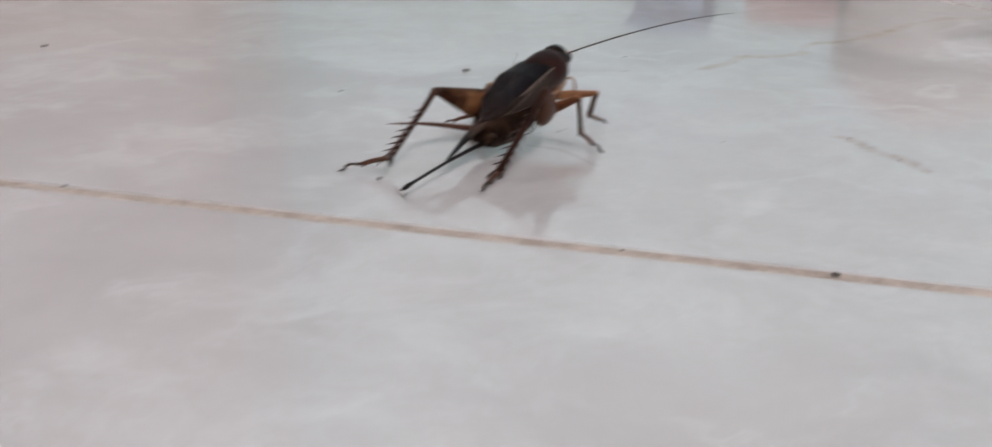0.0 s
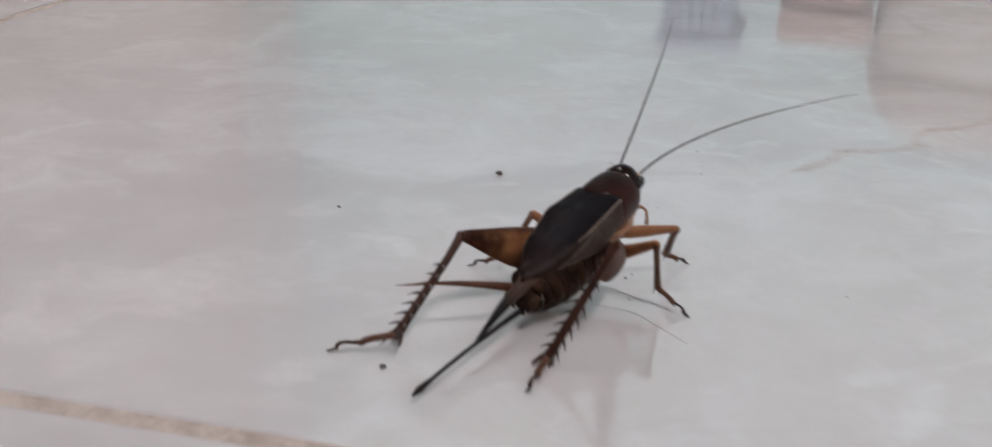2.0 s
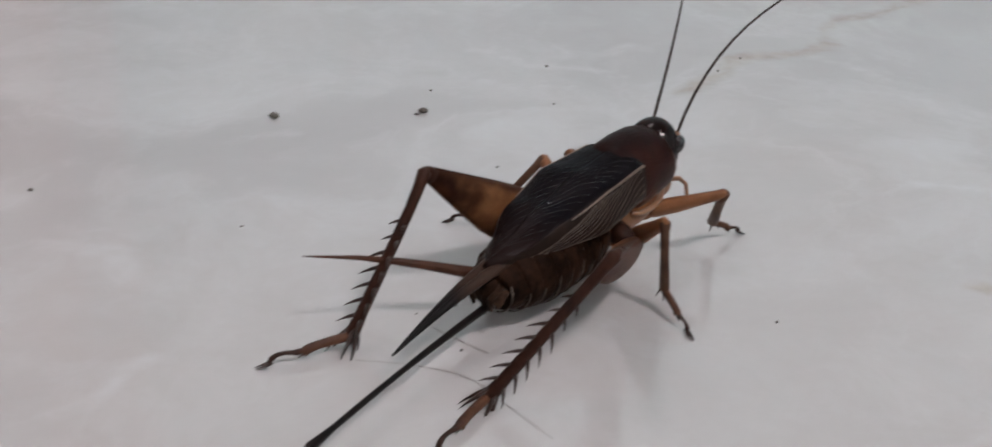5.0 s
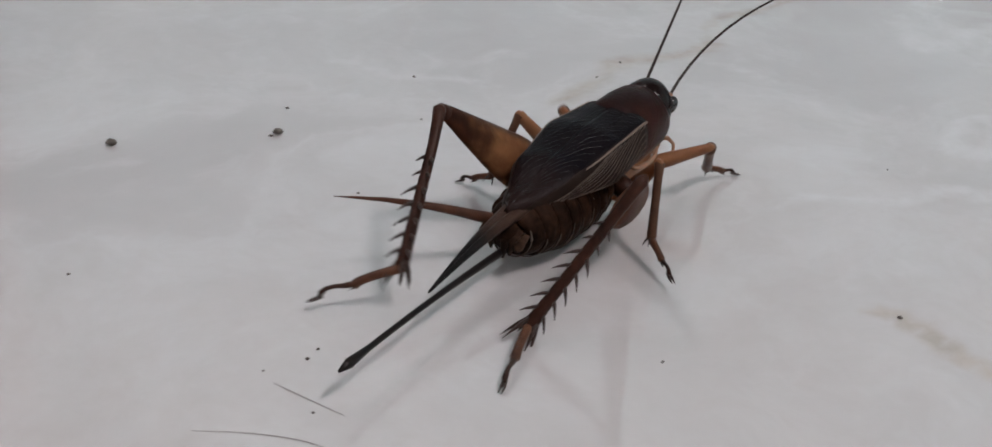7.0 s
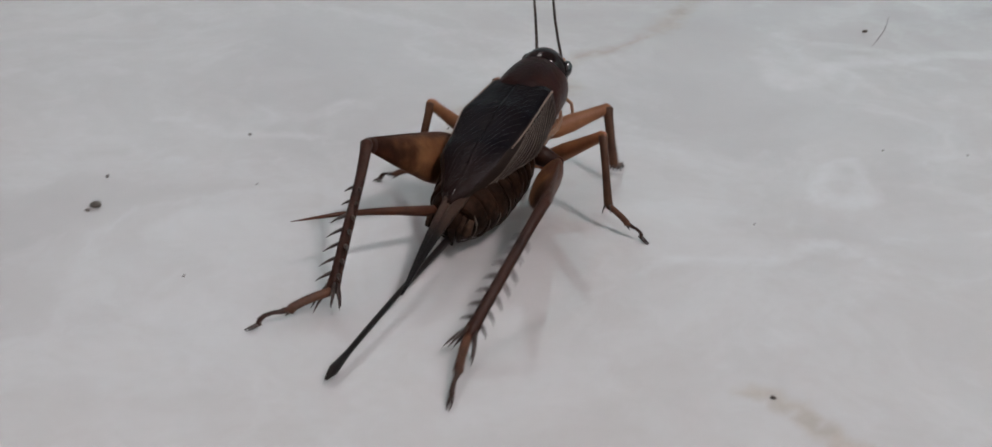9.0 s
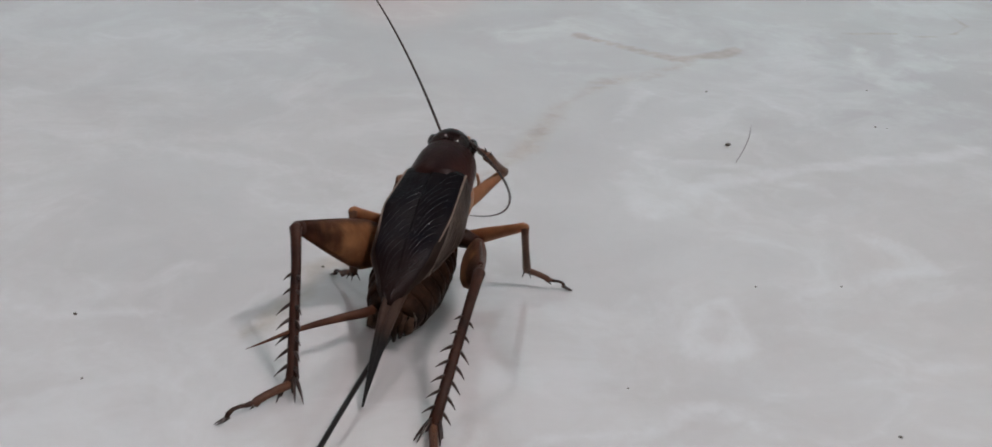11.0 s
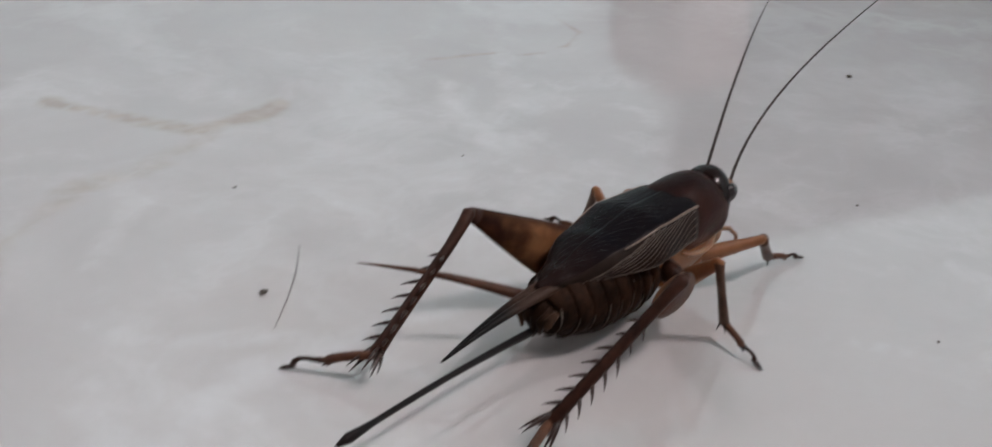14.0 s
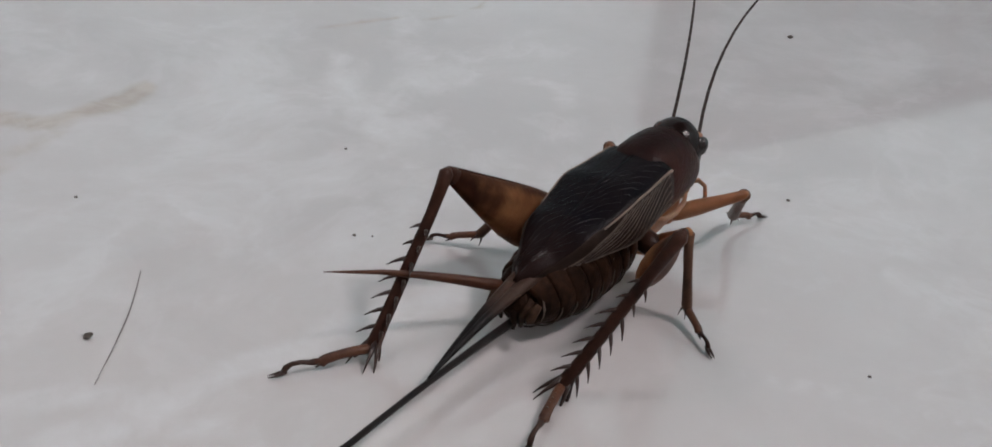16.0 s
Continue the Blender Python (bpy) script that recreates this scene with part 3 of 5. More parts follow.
def specks():
    for x, y, s in ((2.8, 0, 0.8), (15.5, 0.7, 0.7), (14.9, 0.1, 0.4), (16.6, 5.4, 0.36), (-14.8, -12.8, 0.42), (-7.1, -51.1, 0.55), (0.8, -19.3, 0.24),
                    (28.1, 11.1, 0.3), (27.2, 2.0, 0.22), (20.4, -10.5, 0.24), (35.4, -34.5, 0.25), (14.8, -31, 0.3), (15.5, -30.1, 0.25), (-63.6, 11.1, 0.7),
                    (76.4, -23.3, 0.3), (79.7, -1.8, 0.22), (86.6, -4.1, 0.22), (95.5, 25.7, 0.5), (62.0, -11.7, 0.18), (169.9, 29.7, 0.5), (143.0, 10.6, 0.34),
                    (102.7, 40.9, 0.28), (129, -5.3, 0.25), (114.7, 25.6, 0.3), (121.9, 35.9, 0.26), (38.3, -77.5, 0.65), (18.3, -72, 0.4), (-41.5, -55.3, 0.5),
                    (14.6, -36.2, 0.22), (52.2, -32.1, 0.35), (56.0, -41.0, 0.35), (115.6, 24.8, 0.18), (12.2, -31.8, 0.18), (47.6, 12.6, 0.3), (44.4, 9.4, 0.25)):
        speck(x, y, s if s > 0.45 else s * 0.8)


def strand(line, radius, material, label):
    pts = [Vector((x, y, z)) for x, y, z in line]
    bm = bmesh.new()
    fine = []
    for i in range(len(pts) - 1):
        a, b, c, d = pts[max(i - 1, 0)], pts[i], pts[i + 1], pts[min(i + 2, len(pts) - 1)]
        for k in range(6):
            u = k / 6
            fine.append(0.5 * ((2 * b) + (c - a) * u + (2 * a - 5 * b + 4 * c - d) * u * u + (3 * b - a - 3 * c + d) * u ** 3))
    fine.append(pts[-1])
    n = len(fine)
    sweep(bm, fine, [radius * (1 - 0.6 * abs(2 * i / (n - 1) - 1)) for i in range(n)], 6)
    tagged(part("hair", bm, material, None, label), category="hair", group="hairs on the floor")


def hairs():
    strand([(101.4, 30.1, 0.06), (99.0, 27.0, 0.08), (96.3, 24.1, 0.1), (93.6, 21.5, 0.06)], 0.042, HAIR, "short brown-grey hair lying on the tile")
    strand([(12.7, -33.1, 0.05), (14.1, -34.6, 0.07), (16.2, -36.7, 0.05)], 0.03, HAIR_PALE, "short pale grey fibre lying on the tile")
    strand([(8.1, -36.8, 0.05), (11.4, -37.6, 0.06), (14.6, -39.2, 0.1), (16.6, -42.1, 0.06), (18.7, -45.4, 0.05)], 0.026, HAIR_PALE, "fine grey hair lying on the tile")


# ---- the cricket: its own space in mm, nose along +x, left along +y ----
HIPS = {"hind": (1.2, 3.82, 3.81), "middle": (2.8, 2.0, 2.8), "front": (5.7, 1.2, 3.8)}
LENGTHS = {"hind": (11.95, 11.0, 5.25), "middle": (6.13, 5.11, 3.32), "front": (5.47, 4.54, 2.77)}
FEELER_LENGTH, FEELER_PIECES = 30.0, 15
FEELER_ROOT = {"left": (8.7, 1.05, 8.75), "right": (8.6, -1.1, 8.6)}
LAYER_ROOT, LAYER_LENGTH = (-8.0, 0.0, 1.6), 18.6


def wing_point(u, v, side, lift=0.0):
    """A point of a fore wing: u from its root to its tip, v from the midline over the fold down the flank."""
    x = 3.3 - 12.6 * u
    if side > 0:
        wd = curve_at([(0, 2.25), (0.35, 2.75), (0.65, 2.35), (0.88, 1.05), (1, 0.25)], u)
    else:
        wd = curve_at([(0, 2.3), (0.35, 2.4), (0.65, 1.9), (0.88, 0.95), (1, 0.25)], u)
    flare = 0.55 if side > 0 else curve_at([(0, 0.5), (0.4, 0.85), (0.7, 0.5), (1, 0.15)], u)
    top = curve_at([(0, 8.35), (0.3, 7.75), (0.6, 6.45), (0.85, 4.95), (1, 4.1)], u)
    drop = curve_at([(0, 2.2), (0.35, 2.2), (0.6, 1.45), (0.8, 0.55), (1, 0.12)], u)
    if v <= 0.55:
        s = v / 0.55
        y, z = wd * (s * 1.06 - 0.06), top + 0.5 * (1 - s ** 2.2)
    else:
        s = (v - 0.55) / 0.45
        y, z = wd + flare * math.sin(s * 1.6), top - drop * (0.25 * s + 0.75 * s ** 1.25)
    return Vector((x + (0.9 * ((v - 0.55) / 0.45) if v > 0.55 else 0) * u, y * side, z + lift))


def fore_wing(side, insect):
    name = "left" if side > 0 else "right"
    nu, nv = 30, 22
    bm = bmesh.new()
    lift = 0.10 if side < 0 else 0.0
    grid = [[bm.verts.new(wing_point(i / nu, j / nv, side, lift + 0.03 * noise.noise(Vector((i * 0.5, j * 0.6, side))))) for j in range(nv + 1)] for i in range(nu + 1)]
    side_faces = []
    for i in range(nu):
        for j in range(nv):
            f = bm.faces.new((grid[i][j], grid[i + 1][j], grid[i + 1][j + 1], grid[i][j + 1]))
            if (j + 0.5) / nv > 0.56:
                f.material_index = 1
    wing = part("fore_wing", bm, SHELL_DARK, insect, "glossy black-brown folded fore wing")
    wing.data.materials.append(SHELL_SIDE)
    thick = wing.modifiers.new("thickness", "SOLIDIFY")
    thick.thickness, thick.offset = 0.00009, -1

    def ridge(points, r, material, title, rough=0.0):
        b = bmesh.new()
        sweep(b, points, [r * (1 - 0.5 * k / len(points)) * (1 + rough * noise.noise(points[k] * 3.1)) for k in range(len(points))], 6)
        part(title, b, material, wing)

    ridge([wing_point(0.0 + 0.55 * k / 24, 0.59, side, lift + 0.03) for k in range(25)], 0.10, WING_FOLD, "fold_rib")
    # slanting veins that run on from one wing to the other
    for k in range(13):
        if side < 0:
            ua, ub, va, vb = 0.03 + 0.06 * k, min(0.30 + 0.066 * k, 0.97), 0.47, 0.04
        else:
            ua, ub, va, vb = 0.18 + 0.06 * k, min(0.40 + 0.062 * k, 0.98), 0.03, 0.50
        if ua > 0.9:
            continue
        ridge([wing_point(ua + (ub - ua) * (s / 20) ** 1.25, va + (vb - va) * (s / 20) ** 0.85 + 0.006 * math.sin(s * 0.7 + k), side, lift) for s in range(21)], 0.019, WING_VEIN, "wing_vein", 1.5)
    for k in range(13):
        ua, va = (0.02 + 0.043 * (k - 3), 0.62) if k > 3 else (0.02, 0.90 - 0.09 * k)
        ub = min(0.15 + 0.072 * k, 0.92)
        ridge([wing_point(ua + (ub - ua) * s / 12, va + (0.985 - va) * (s / 12) ** 1.1 + 0.006 * math.sin(s * 0.9 + k), side, lift + 0.01) for s in range(13)], 0.034 if k % 3 else 0.045, SIDE_VEIN, "wing_vein", 0.5)
    ridge([wing_point(0.02 + 0.9 * k / 24, 0.995, side, lift) for k in range(25)], 0.06, SIDE_VEIN, "wing_edge", 0.5)


def hind_wing(side, insect):
    """The rolled tail of a hind wing that reaches out from under the fore wings."""
    bm = bmesh.new()
    pts, rad = [], []
    for k in range(15):
        s = k / 14
        pts.append((-6.0 - 11.5 * s, side * (0.42 * (1 - s) ** 1.2 + 0.02) - 0.7 * s ** 1.4, 4.7 - 2.75 * s + 0.35 * math.sin(s * 3.0)))
        rad.append((0.55 * (1 - s) ** 0.9 + 0.05, 0.34 * (1 - s) ** 0.6 + 0.05))
    sweep(bm, pts, rad, 10)
    part("hind_wing", bm, WING_TAIL, insect, "long dark rolled hind wing tip")


WING_TAIL = mat("dark_wing_tail", (0.030, 0.016, 0.011), 0.4, (0.070, 0.040, 0.029), 260, 0.9, 0.4, 5000, spec=0.12)
with_dark_end(WING_TAIL, 0.0105, 0.0145, (0.007, 0.006, 0.006), "x", -1, 0.002)


def trunk(insect):
    # head capsule, eyes, mouth
    bm = bmesh.new()
    blob(bm, (7.35, 0, 7.4), (1.75, 2.0, 2.45), 28, 18, pose(0, 0, 0, 0, 14, 0))
    head = part("head", bm, HEAD, insect, "rounded glossy black-brown head")
    for s in (1, -1):
        bm = bmesh.new()
        blob(bm, (8.15, 1.62 * s, 8.25), (0.5, 0.46, 0.66), 16, 10, pose(0, 0, 0, 0, 20, 0))
        part("eye", bm, EYE, head, "shiny black compound eye")
        bm = bmesh.new()
        sweep(bm, [(8.35, 1.05 * s, 8.2), (8.6, 1.08 * s, 8.6), (8.75, 1.1 * s, 8.85)], [0.36, 0.32, 0.2], 10, (1, 0, 0))
        part("feeler_socket", bm, FACE, head, "tan antenna socket")
        bm = bmesh.new()
        sweep(bm, [(8.4, 0.9 * s, 5.3), (9.2, 1.4 * s, 5.3), (9.7, 1.7 * s, 4.8), (9.8, 1.8 * s, 4.0), (9.7, 1.8 * s, 3.4)], [0.2, 0.17, 0.14, 0.15, 0.2], 8, (1, 0, 0))
        part("palp", bm, FACE, head, "thin tan mouth palp")
    bm = bmesh.new()
    blob(bm, (8.3, 0, 5.0), (0.8, 1.3, 1.3), 18, 12)
    part("mouth", bm, FACE, head, "tan mouth parts")
    # neck shield
    bm = bmesh.new()
    stops = [(2.3, 2.1, 2.05, 6.6), (2.55, 2.4, 2.4, 6.6), (3.5, 2.6, 2.7, 6.6), (4.8, 2.52, 2.75, 6.85), (5.9, 2.4, 2.7, 7.0), (6.8, 2.28, 2.5, 6.95), (7.25, 2.12, 2.25, 6.85), (7.4, 1.85, 2.0, 6.8)]
    sweep(bm, [(x, 0, z) for x, _, _, z in stops], [(a, b) for _, a, b, _ in stops], 28)
    for v in bm.verts:
        v.co.z += 0.05 * noise.noise(v.co * 1.3)
        v.co.x += max(-0.65, min(0.65, 0.3 * (8.0 - v.co.z))) * max(0.0, v.co.x - 5.0) / 2.4
    shield = part("neck_shield", bm, PRONOTUM, insect, "dark red-brown saddle-shaped neck shield")
    for s in (1, -1):
        bm = bmesh.new()
        sweep(bm, [(2.6, 2.32 * s, 5.1), (3.5, 2.42 * s, 4.85), (4.8, 2.35 * s, 4.8), (5.9, 2.2 * s, 5.0), (6.5, 2.0 * s, 5.5)], [0.14, 0.2, 0.2, 0.18, 0.1], 8)
        part("shield_rim", bm, FACE, shield, "pale shield rim")
    # thorax under the wings
    bm = bmesh.new()
    stops = [(-3.0, 1.8, 1.7, 4.4), (-1.5, 2.25, 2.1, 4.4), (1.0, 2.3, 2.15, 4.55), (4.0, 2.15, 1.95, 4.6), (6.2, 1.8, 1.7, 4.6), (7.4, 1.2, 1.2, 4.8)]
    sweep(bm, [(x, 0, z) for x, _, _, z in stops], [(a, b) for _, a, b, _ in stops], 22)
    part("thorax", bm, AMBER_PALE, insect, "tan underside of the thorax")
    # abdomen in overlapping rings
    n = 8
    for k in range(n):
        xa, xb = 0.6 - 1.1 * k, 0.6 - 1.1 * (k + 1) - 0.26
        ra, rb = (curve_at([(-9, 1.35), (-7.5, 2.15), (-5, 2.75), (-2, 2.8), (1, 2.3)], x) for x in (xa, xb))
        za, zb = (curve_at([(-9, 2.65), (-6, 3.0), (-2, 3.55), (1, 4.1)], x) for x in (xa, xb))
        bm = bmesh.new()
        xs = [xa, xa - 0.12, (xa + xb) / 2, xb + 0.15, xb, xb + 0.05]
        grow = [0.90, 0.985, 1.03, 1.045, 0.985, 0.84]
        pts, rad = [], []
        for x, g in zip(xs, grow):
            s = (x - xa) / (xb - xa)
            r = (ra + (rb - ra) * s) * g
            pts.append((x, 0, za + (zb - za) * s))
            rad.append((r * 1.02, r * 0.93))
        sweep(bm, pts, rad, 26)
        for v in bm.verts:
            v.co *= 1 + 0.016 * noise.noise(v.co * 1.8) + 0.010 * noise.noise(v.co * Vector((4, 1.2, 1.2)))
        ring = part("abdomen_ring", bm, ABDOMEN, insect, "dark grey-brown abdomen ring")
        bm = bmesh.new()
        m = 20
        rim = [(xb + 0.1, (ra * 0.12 + rb * 0.88) * 1.04 * math.cos(a), zb + (ra * 0.12 + rb * 0.88) * 0.95 * math.sin(a)) for a in [math.pi * (-0.42 + 1.84 * i / m) for i in range(m + 1)]]
        sweep(bm, rim, [max(0.012, 0.045 + 0.06 * noise.noise(Vector((k * 3.1, i * 0.5, 0)))) for i in range(m + 1)], 6, (1, 0, 0))
        part("ring_rim", bm, RIM, ring, "pale ring edge")
    bm = bmesh.new()
    blob(bm, (-8.7, 0, 2.75), (0.9, 1.1, 1.1), 18, 12)
    tail = part("abdomen_tip", bm, ABDOMEN, insect, "blunt brown abdomen tip")
    for s, out, low in ((1, 0.95, 2.0), (-1, 0.95, 2.0), (-1, 1.5, 2.3), (-1, 0.35, 1.75), (1, 1.45, 2.4)):
        bm = bmesh.new()
        sweep(bm, [(-8.0 - 0.3 * low, out * s, 3.3), (-9.35, out * 0.95 * s, 2.55), (-9.35 + 0.2 * out, out * 0.75 * s, low - 0.4)], [0.22, 0.34, 0.10], 8, (1, 0, 0))
        for v in bm.verts:
            v.co += Vector((0, 0.12, 0.12)) * noise.noise(v.co * 1.7)
        part("tail_plate", bm, TAIL_SKIN, tail, "mottled brown tail plate")
    # the one tail feeler
    bm = bmesh.new()
    pts = [(-7.8, 1.0, 3.0), (-9.2, 1.9, 3.4), (-10.8, 3.0, 3.9), (-12.6, 4.2, 4.4), (-14.6, 5.5, 4.85), (-16.6, 6.6, 5.2), (-17.6, 7.2, 5.35)]
    sweep(bm, pts, [0.42, 0.38, 0.31, 0.24, 0.16, 0.08, 0.02], 10)
    part("cercus", bm, TAIL, insect, "long pointed red-brown cercus")


def egg_layer(insect):
    bm = bmesh.new()
    n = 20
    pts, rad = [], []
    for k in range(n + 1):
        s = k / n
        pts.append((-LAYER_LENGTH * s, 0, 0.25 * math.sin(s * 3.1)))
        r = 0.28 - 0.10 * min(1, s * 2)
        if s > 0.88:
            q = (s - 0.88) / 0.12
            r = 0.18 + 0.13 * math.sin(q * 3.14159 * 0.75 + 0.1) - 0.5 * max(0, q - 0.65)
        rad.append((max(r, 0.03), max(r, 0.03) * 1.15))
    sweep(bm, pts, rad, 10)
    return part("egg_layer", bm, LAYER, insect, "long black spear-tipped ovipositor")


def spine_mesh(length, thick):
    bm = bmesh.new()
    sweep(bm, [(-0.05, 0, -0.12), (0.22 * length, 0, 0.32 * length), (0.46 * length, 0, 0.66 * length), (0.76 * length, 0, length)], [thick, thick * 0.85, thick * 0.5, 0.015], 7, (1, 0, 0))
    for v in bm.verts:
        v.co *= MM
    me = bpy.data.meshes.new("spine")
    bmesh.ops.recalc_face_normals(bm, faces=bm.faces)
    bm.to_mesh(me)
    bm.free()
    for p in me.polygons:
        p.use_smooth = True
    me.materials.append(SPINE)
    return me


def spike(mesh, parent, m, name="spine"):
    ob = new(name, mesh)
    ob.parent = parent
    ob.matrix_basis = m


def leg(kind, side, insect):
    """Thigh, shin and foot of a leg, each along its own +x with its outer side up (+z)."""
    thigh_l, shin_l, foot_l = LENGTHS[kind]
    hip = HIPS[kind]
    # coxa: a fixed knob between thorax and thigh
    bm = bmesh.new()
    inner = (hip[0] - (0.0 if kind == "hind" else 0.5), side * hip[1] * 0.45, hip[2] + 0.5)
    r = {"hind": 0.7, "middle": 0.75, "front": 0.8}[kind]
    sweep(bm, [inner, Vector(inner).lerp(Vector((hip[0], side * hip[1], hip[2])), 0.5), (hip[0], side * hip[1], hip[2])], [r * 1.2, r * 1.1, r * 0.75], 12)
    blob(bm, (hip[0], side * hip[1], hip[2]), (r * 0.75,) * 3, 12, 8)
    part("coxa", bm, SHIN if kind == "hind" else AMBER_PALE, insect, "dark leg joint" if kind == "hind" else "tan leg joint")
    bm = bmesh.new()
    if kind == "hind":
        prof = [(-0.03, 0.3), (0.0, 0.9), (0.08, 1.5), (0.2, 1.95), (0.32, 2.02), (0.45, 1.82), (0.6, 1.47), (0.75, 1.10), (0.88, 0.76), (0.95, 0.58), (1.0, 0.48), (1.03, 0.25)]
        if side < 0:
            prof = [(s, w * 0.94) for s, w in prof]
        sag = [0.75 * max(0.0, w - 0.5) for _, w in prof]
        sweep(bm, [(thigh_l * s, 0, -g) for (s, _), g in zip(prof, sag)], [(w * 0.46, w * 0.98) for _, w in prof], 18)
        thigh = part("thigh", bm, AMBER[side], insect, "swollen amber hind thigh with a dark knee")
        bm = bmesh.new()
        sweep(bm, [(thigh_l * 0.84, 0, -0.14), (thigh_l * 0.92, 0, -0.05), (thigh_l * 0.97, 0, 0.0), (thigh_l * 1.01, 0, 0.0), (thigh_l * 1.04, 0, -0.05)], [(0.2, 0.5), (0.25, 0.54), (0.33, 0.56), (0.34, 0.5), (0.16, 0.22)], 16)
        part("knee", bm, SHIN, thigh, "dark brown knee")
        bm = bmesh.new()
        sweep(bm, [(thigh_l * s, 0, 0.96 * w - g - 0.02) for (s, w), g in zip(prof[4:10], sag[4:10])], [(0.10, 0.05), (0.13, 0.06), (0.14, 0.07), (0.15, 0.07), (0.16, 0.08), (0.16, 0.08)], 8)
        part("thigh_ridge", bm, SHIN, thigh, "dark ridge along the thigh")
    else:
        w = 0.62 if kind == "middle" else 0.68
        prof = [(-0.03, 0.3), (0.0, 0.8), (0.15, 1.05), (0.4, 1.05), (0.7, 0.8), (0.9, 0.68), (1.0, 0.66), (1.05, 0.3)]
        sweep(bm, [(thigh_l * s, 0, 0) for s, _ in prof], [(g * w * 0.75, g * w) for _, g in prof], 14)
        thigh = part("thigh", bm, AMBER_PALE, insect, "slim tan thigh")
    bm = bmesh.new()
    if kind == "hind":
        sweep(bm, [(-0.3, 0, 0.1), (0, 0, 0.22), (0.8, 0, 0.12), (2.5, 0, 0), (6, 0, 0), (9.5, 0, 0), (shin_l - 0.3, 0, 0), (shin_l + 0.1, 0, 0)], [0.25, 0.45, 0.39, 0.35, 0.365, 0.39, 0.46, 0.28], 12)
        shin = part("shin", bm, SHIN, insect, "dark brown spiny hind shin")
        long_spine, spur, small = spine_mesh(0.98, 0.14), spine_mesh(1.55, 0.17), spine_mesh(0.55, 0.12)
        for row in (1, -1):
            for k in range(7):
                x = 3.3 + 1.06 * k + (0.25 if row > 0 else 0)
                spike(small if k < 2 else long_spine, shin, pose(x * MM, row * 0.3 * MM, 0.14 * MM, -row * 55, 0, 0) @ pose(0, 0, 0, 0, 6, 0))
        for a, mesh in ((-85, spur), (-48, spur), (48, spur), (85, spur), (150, long_spine), (-150, long_spine)):
            q = radians(a)
            spike(mesh, shin, pose((shin_l - 0.35) * MM, -math.sin(q) * 0.36 * MM, math.cos(q) * 0.36 * MM, a, 0, 0) @ pose(0, 0, 0, 0, 32, 0), "spur")
    else:
        w = 0.30 if kind == "middle" else 0.36
        sweep(bm, [(-0.2, 0, 0), (0, 0, 0), (0.8, 0, 0), (shin_l * 0.5, 0, 0), (shin_l - 0.2, 0, 0), (shin_l + 0.1, 0, 0)], [w * 0.5, w * 1.25, w, w * 0.95, w * 1.15, w * 0.6], 10)
        shin = part("shin", bm, SHIN_PALE, insect, "thin brown shin")
        tiny = spine_mesh(0.6, 0.09)
        for a in (-120, -40, 40, 120):
            q = radians(a)
            spike(tiny, shin, pose((shin_l - 0.2) * MM, -math.sin(q) * 0.2 * MM, math.cos(q) * 0.2 * MM, a, 0, 0) @ pose(0, 0, 0, 0, 25, 0), "spur")
    # foot: long first joint, short second, slim third with two claws
    k = foot_l / 5.24
    w = 0.30 if kind == "hind" else 0.24
    bm = bmesh.new()
    arch = [(-0.1, 0.0, 0.5), (0.0, 0.02, 1.05), (0.2, 0.10, 1.0), (0.4, 0.13, 0.95), (0.52, 0.10, 1.0), (0.57, 0.03, 1.1), (0.61, 0.08, 0.62), (0.66, 0.12, 0.7), (0.70, 0.14, 0.55), (0.80, 0.27, 0.46), (0.90, 0.30, 0.5), (0.97, 0.20, 0.62), (1.0, 0.06, 0.5)]
    sweep(bm, [(foot_l * s, 0, z * k * 1.5) for s, z, _ in arch[:8]], [(g * w, g * w) for _, _, g in arch[:8]], 10)
    foot = part("foot", bm, FOOT, insect, "jointed red-brown foot")
    bm = bmesh.new()
    sweep(bm, [(foot_l * s, 0, z * k * 1.5) for s, z, _ in arch[6:]], [(g * w, g * w) for _, _, g in arch[6:]], 10)
    part("last_joint", bm, TOE, foot, "slim dark last foot joint")
    if kind == "hind":
        nub = spine_mesh(0.13, 0.06)
        for i in range(6):
            spike(nub, foot, pose((0.35 + 0.42 * i) * MM, 0, (0.26 + 0.05 * min(i, 3)) * MM))
    claw = spine_mesh(0.78 * (0.7 + 0.3 * k), 0.12)
    for s in (1, -1):
        spike(claw, foot, pose((foot_l - 0.05) * MM, 0.08 * s * MM, 0.02 * MM, -115 * s, 0, 0) @ pose(0, 0, 0, 0, 52, 0), "claw")
    pad = spine_mesh(0.4, 0.12)
    spike(pad, foot, pose(foot_l * 0.57 * MM, 0, -0.05 * MM, 180, 0, 0) @ pose(0, 0, 0, 0, 30, 0), "pad")
    return thigh, shin, foot


def feeler(side, insect):
    """A long whip in short stiff pieces, each along its own +x."""
    pieces = []
    step = FEELER_LENGTH / FEELER_PIECES
    for k in range(FEELER_PIECES):
        ra = 0.10 * (1 - k / FEELER_PIECES) ** 0.75 + 0.02
        rb = 0.10 * (1 - (k + 1) / FEELER_PIECES) ** 0.75 + 0.02
        bm = bmesh.new()
        n = 6
        sweep(bm, [(-0.06 + (step + 0.12) * i / n, 0, 0) for i in range(n + 1)], [(ra + (rb - ra) * i / n) * (1.04 if i % 2 else 0.97) for i in range(n + 1)], 8)
        pieces.append(part("antenna_piece", bm, FEELER, insect, "thin black antenna" if k == 0 else ""))
    return pieces


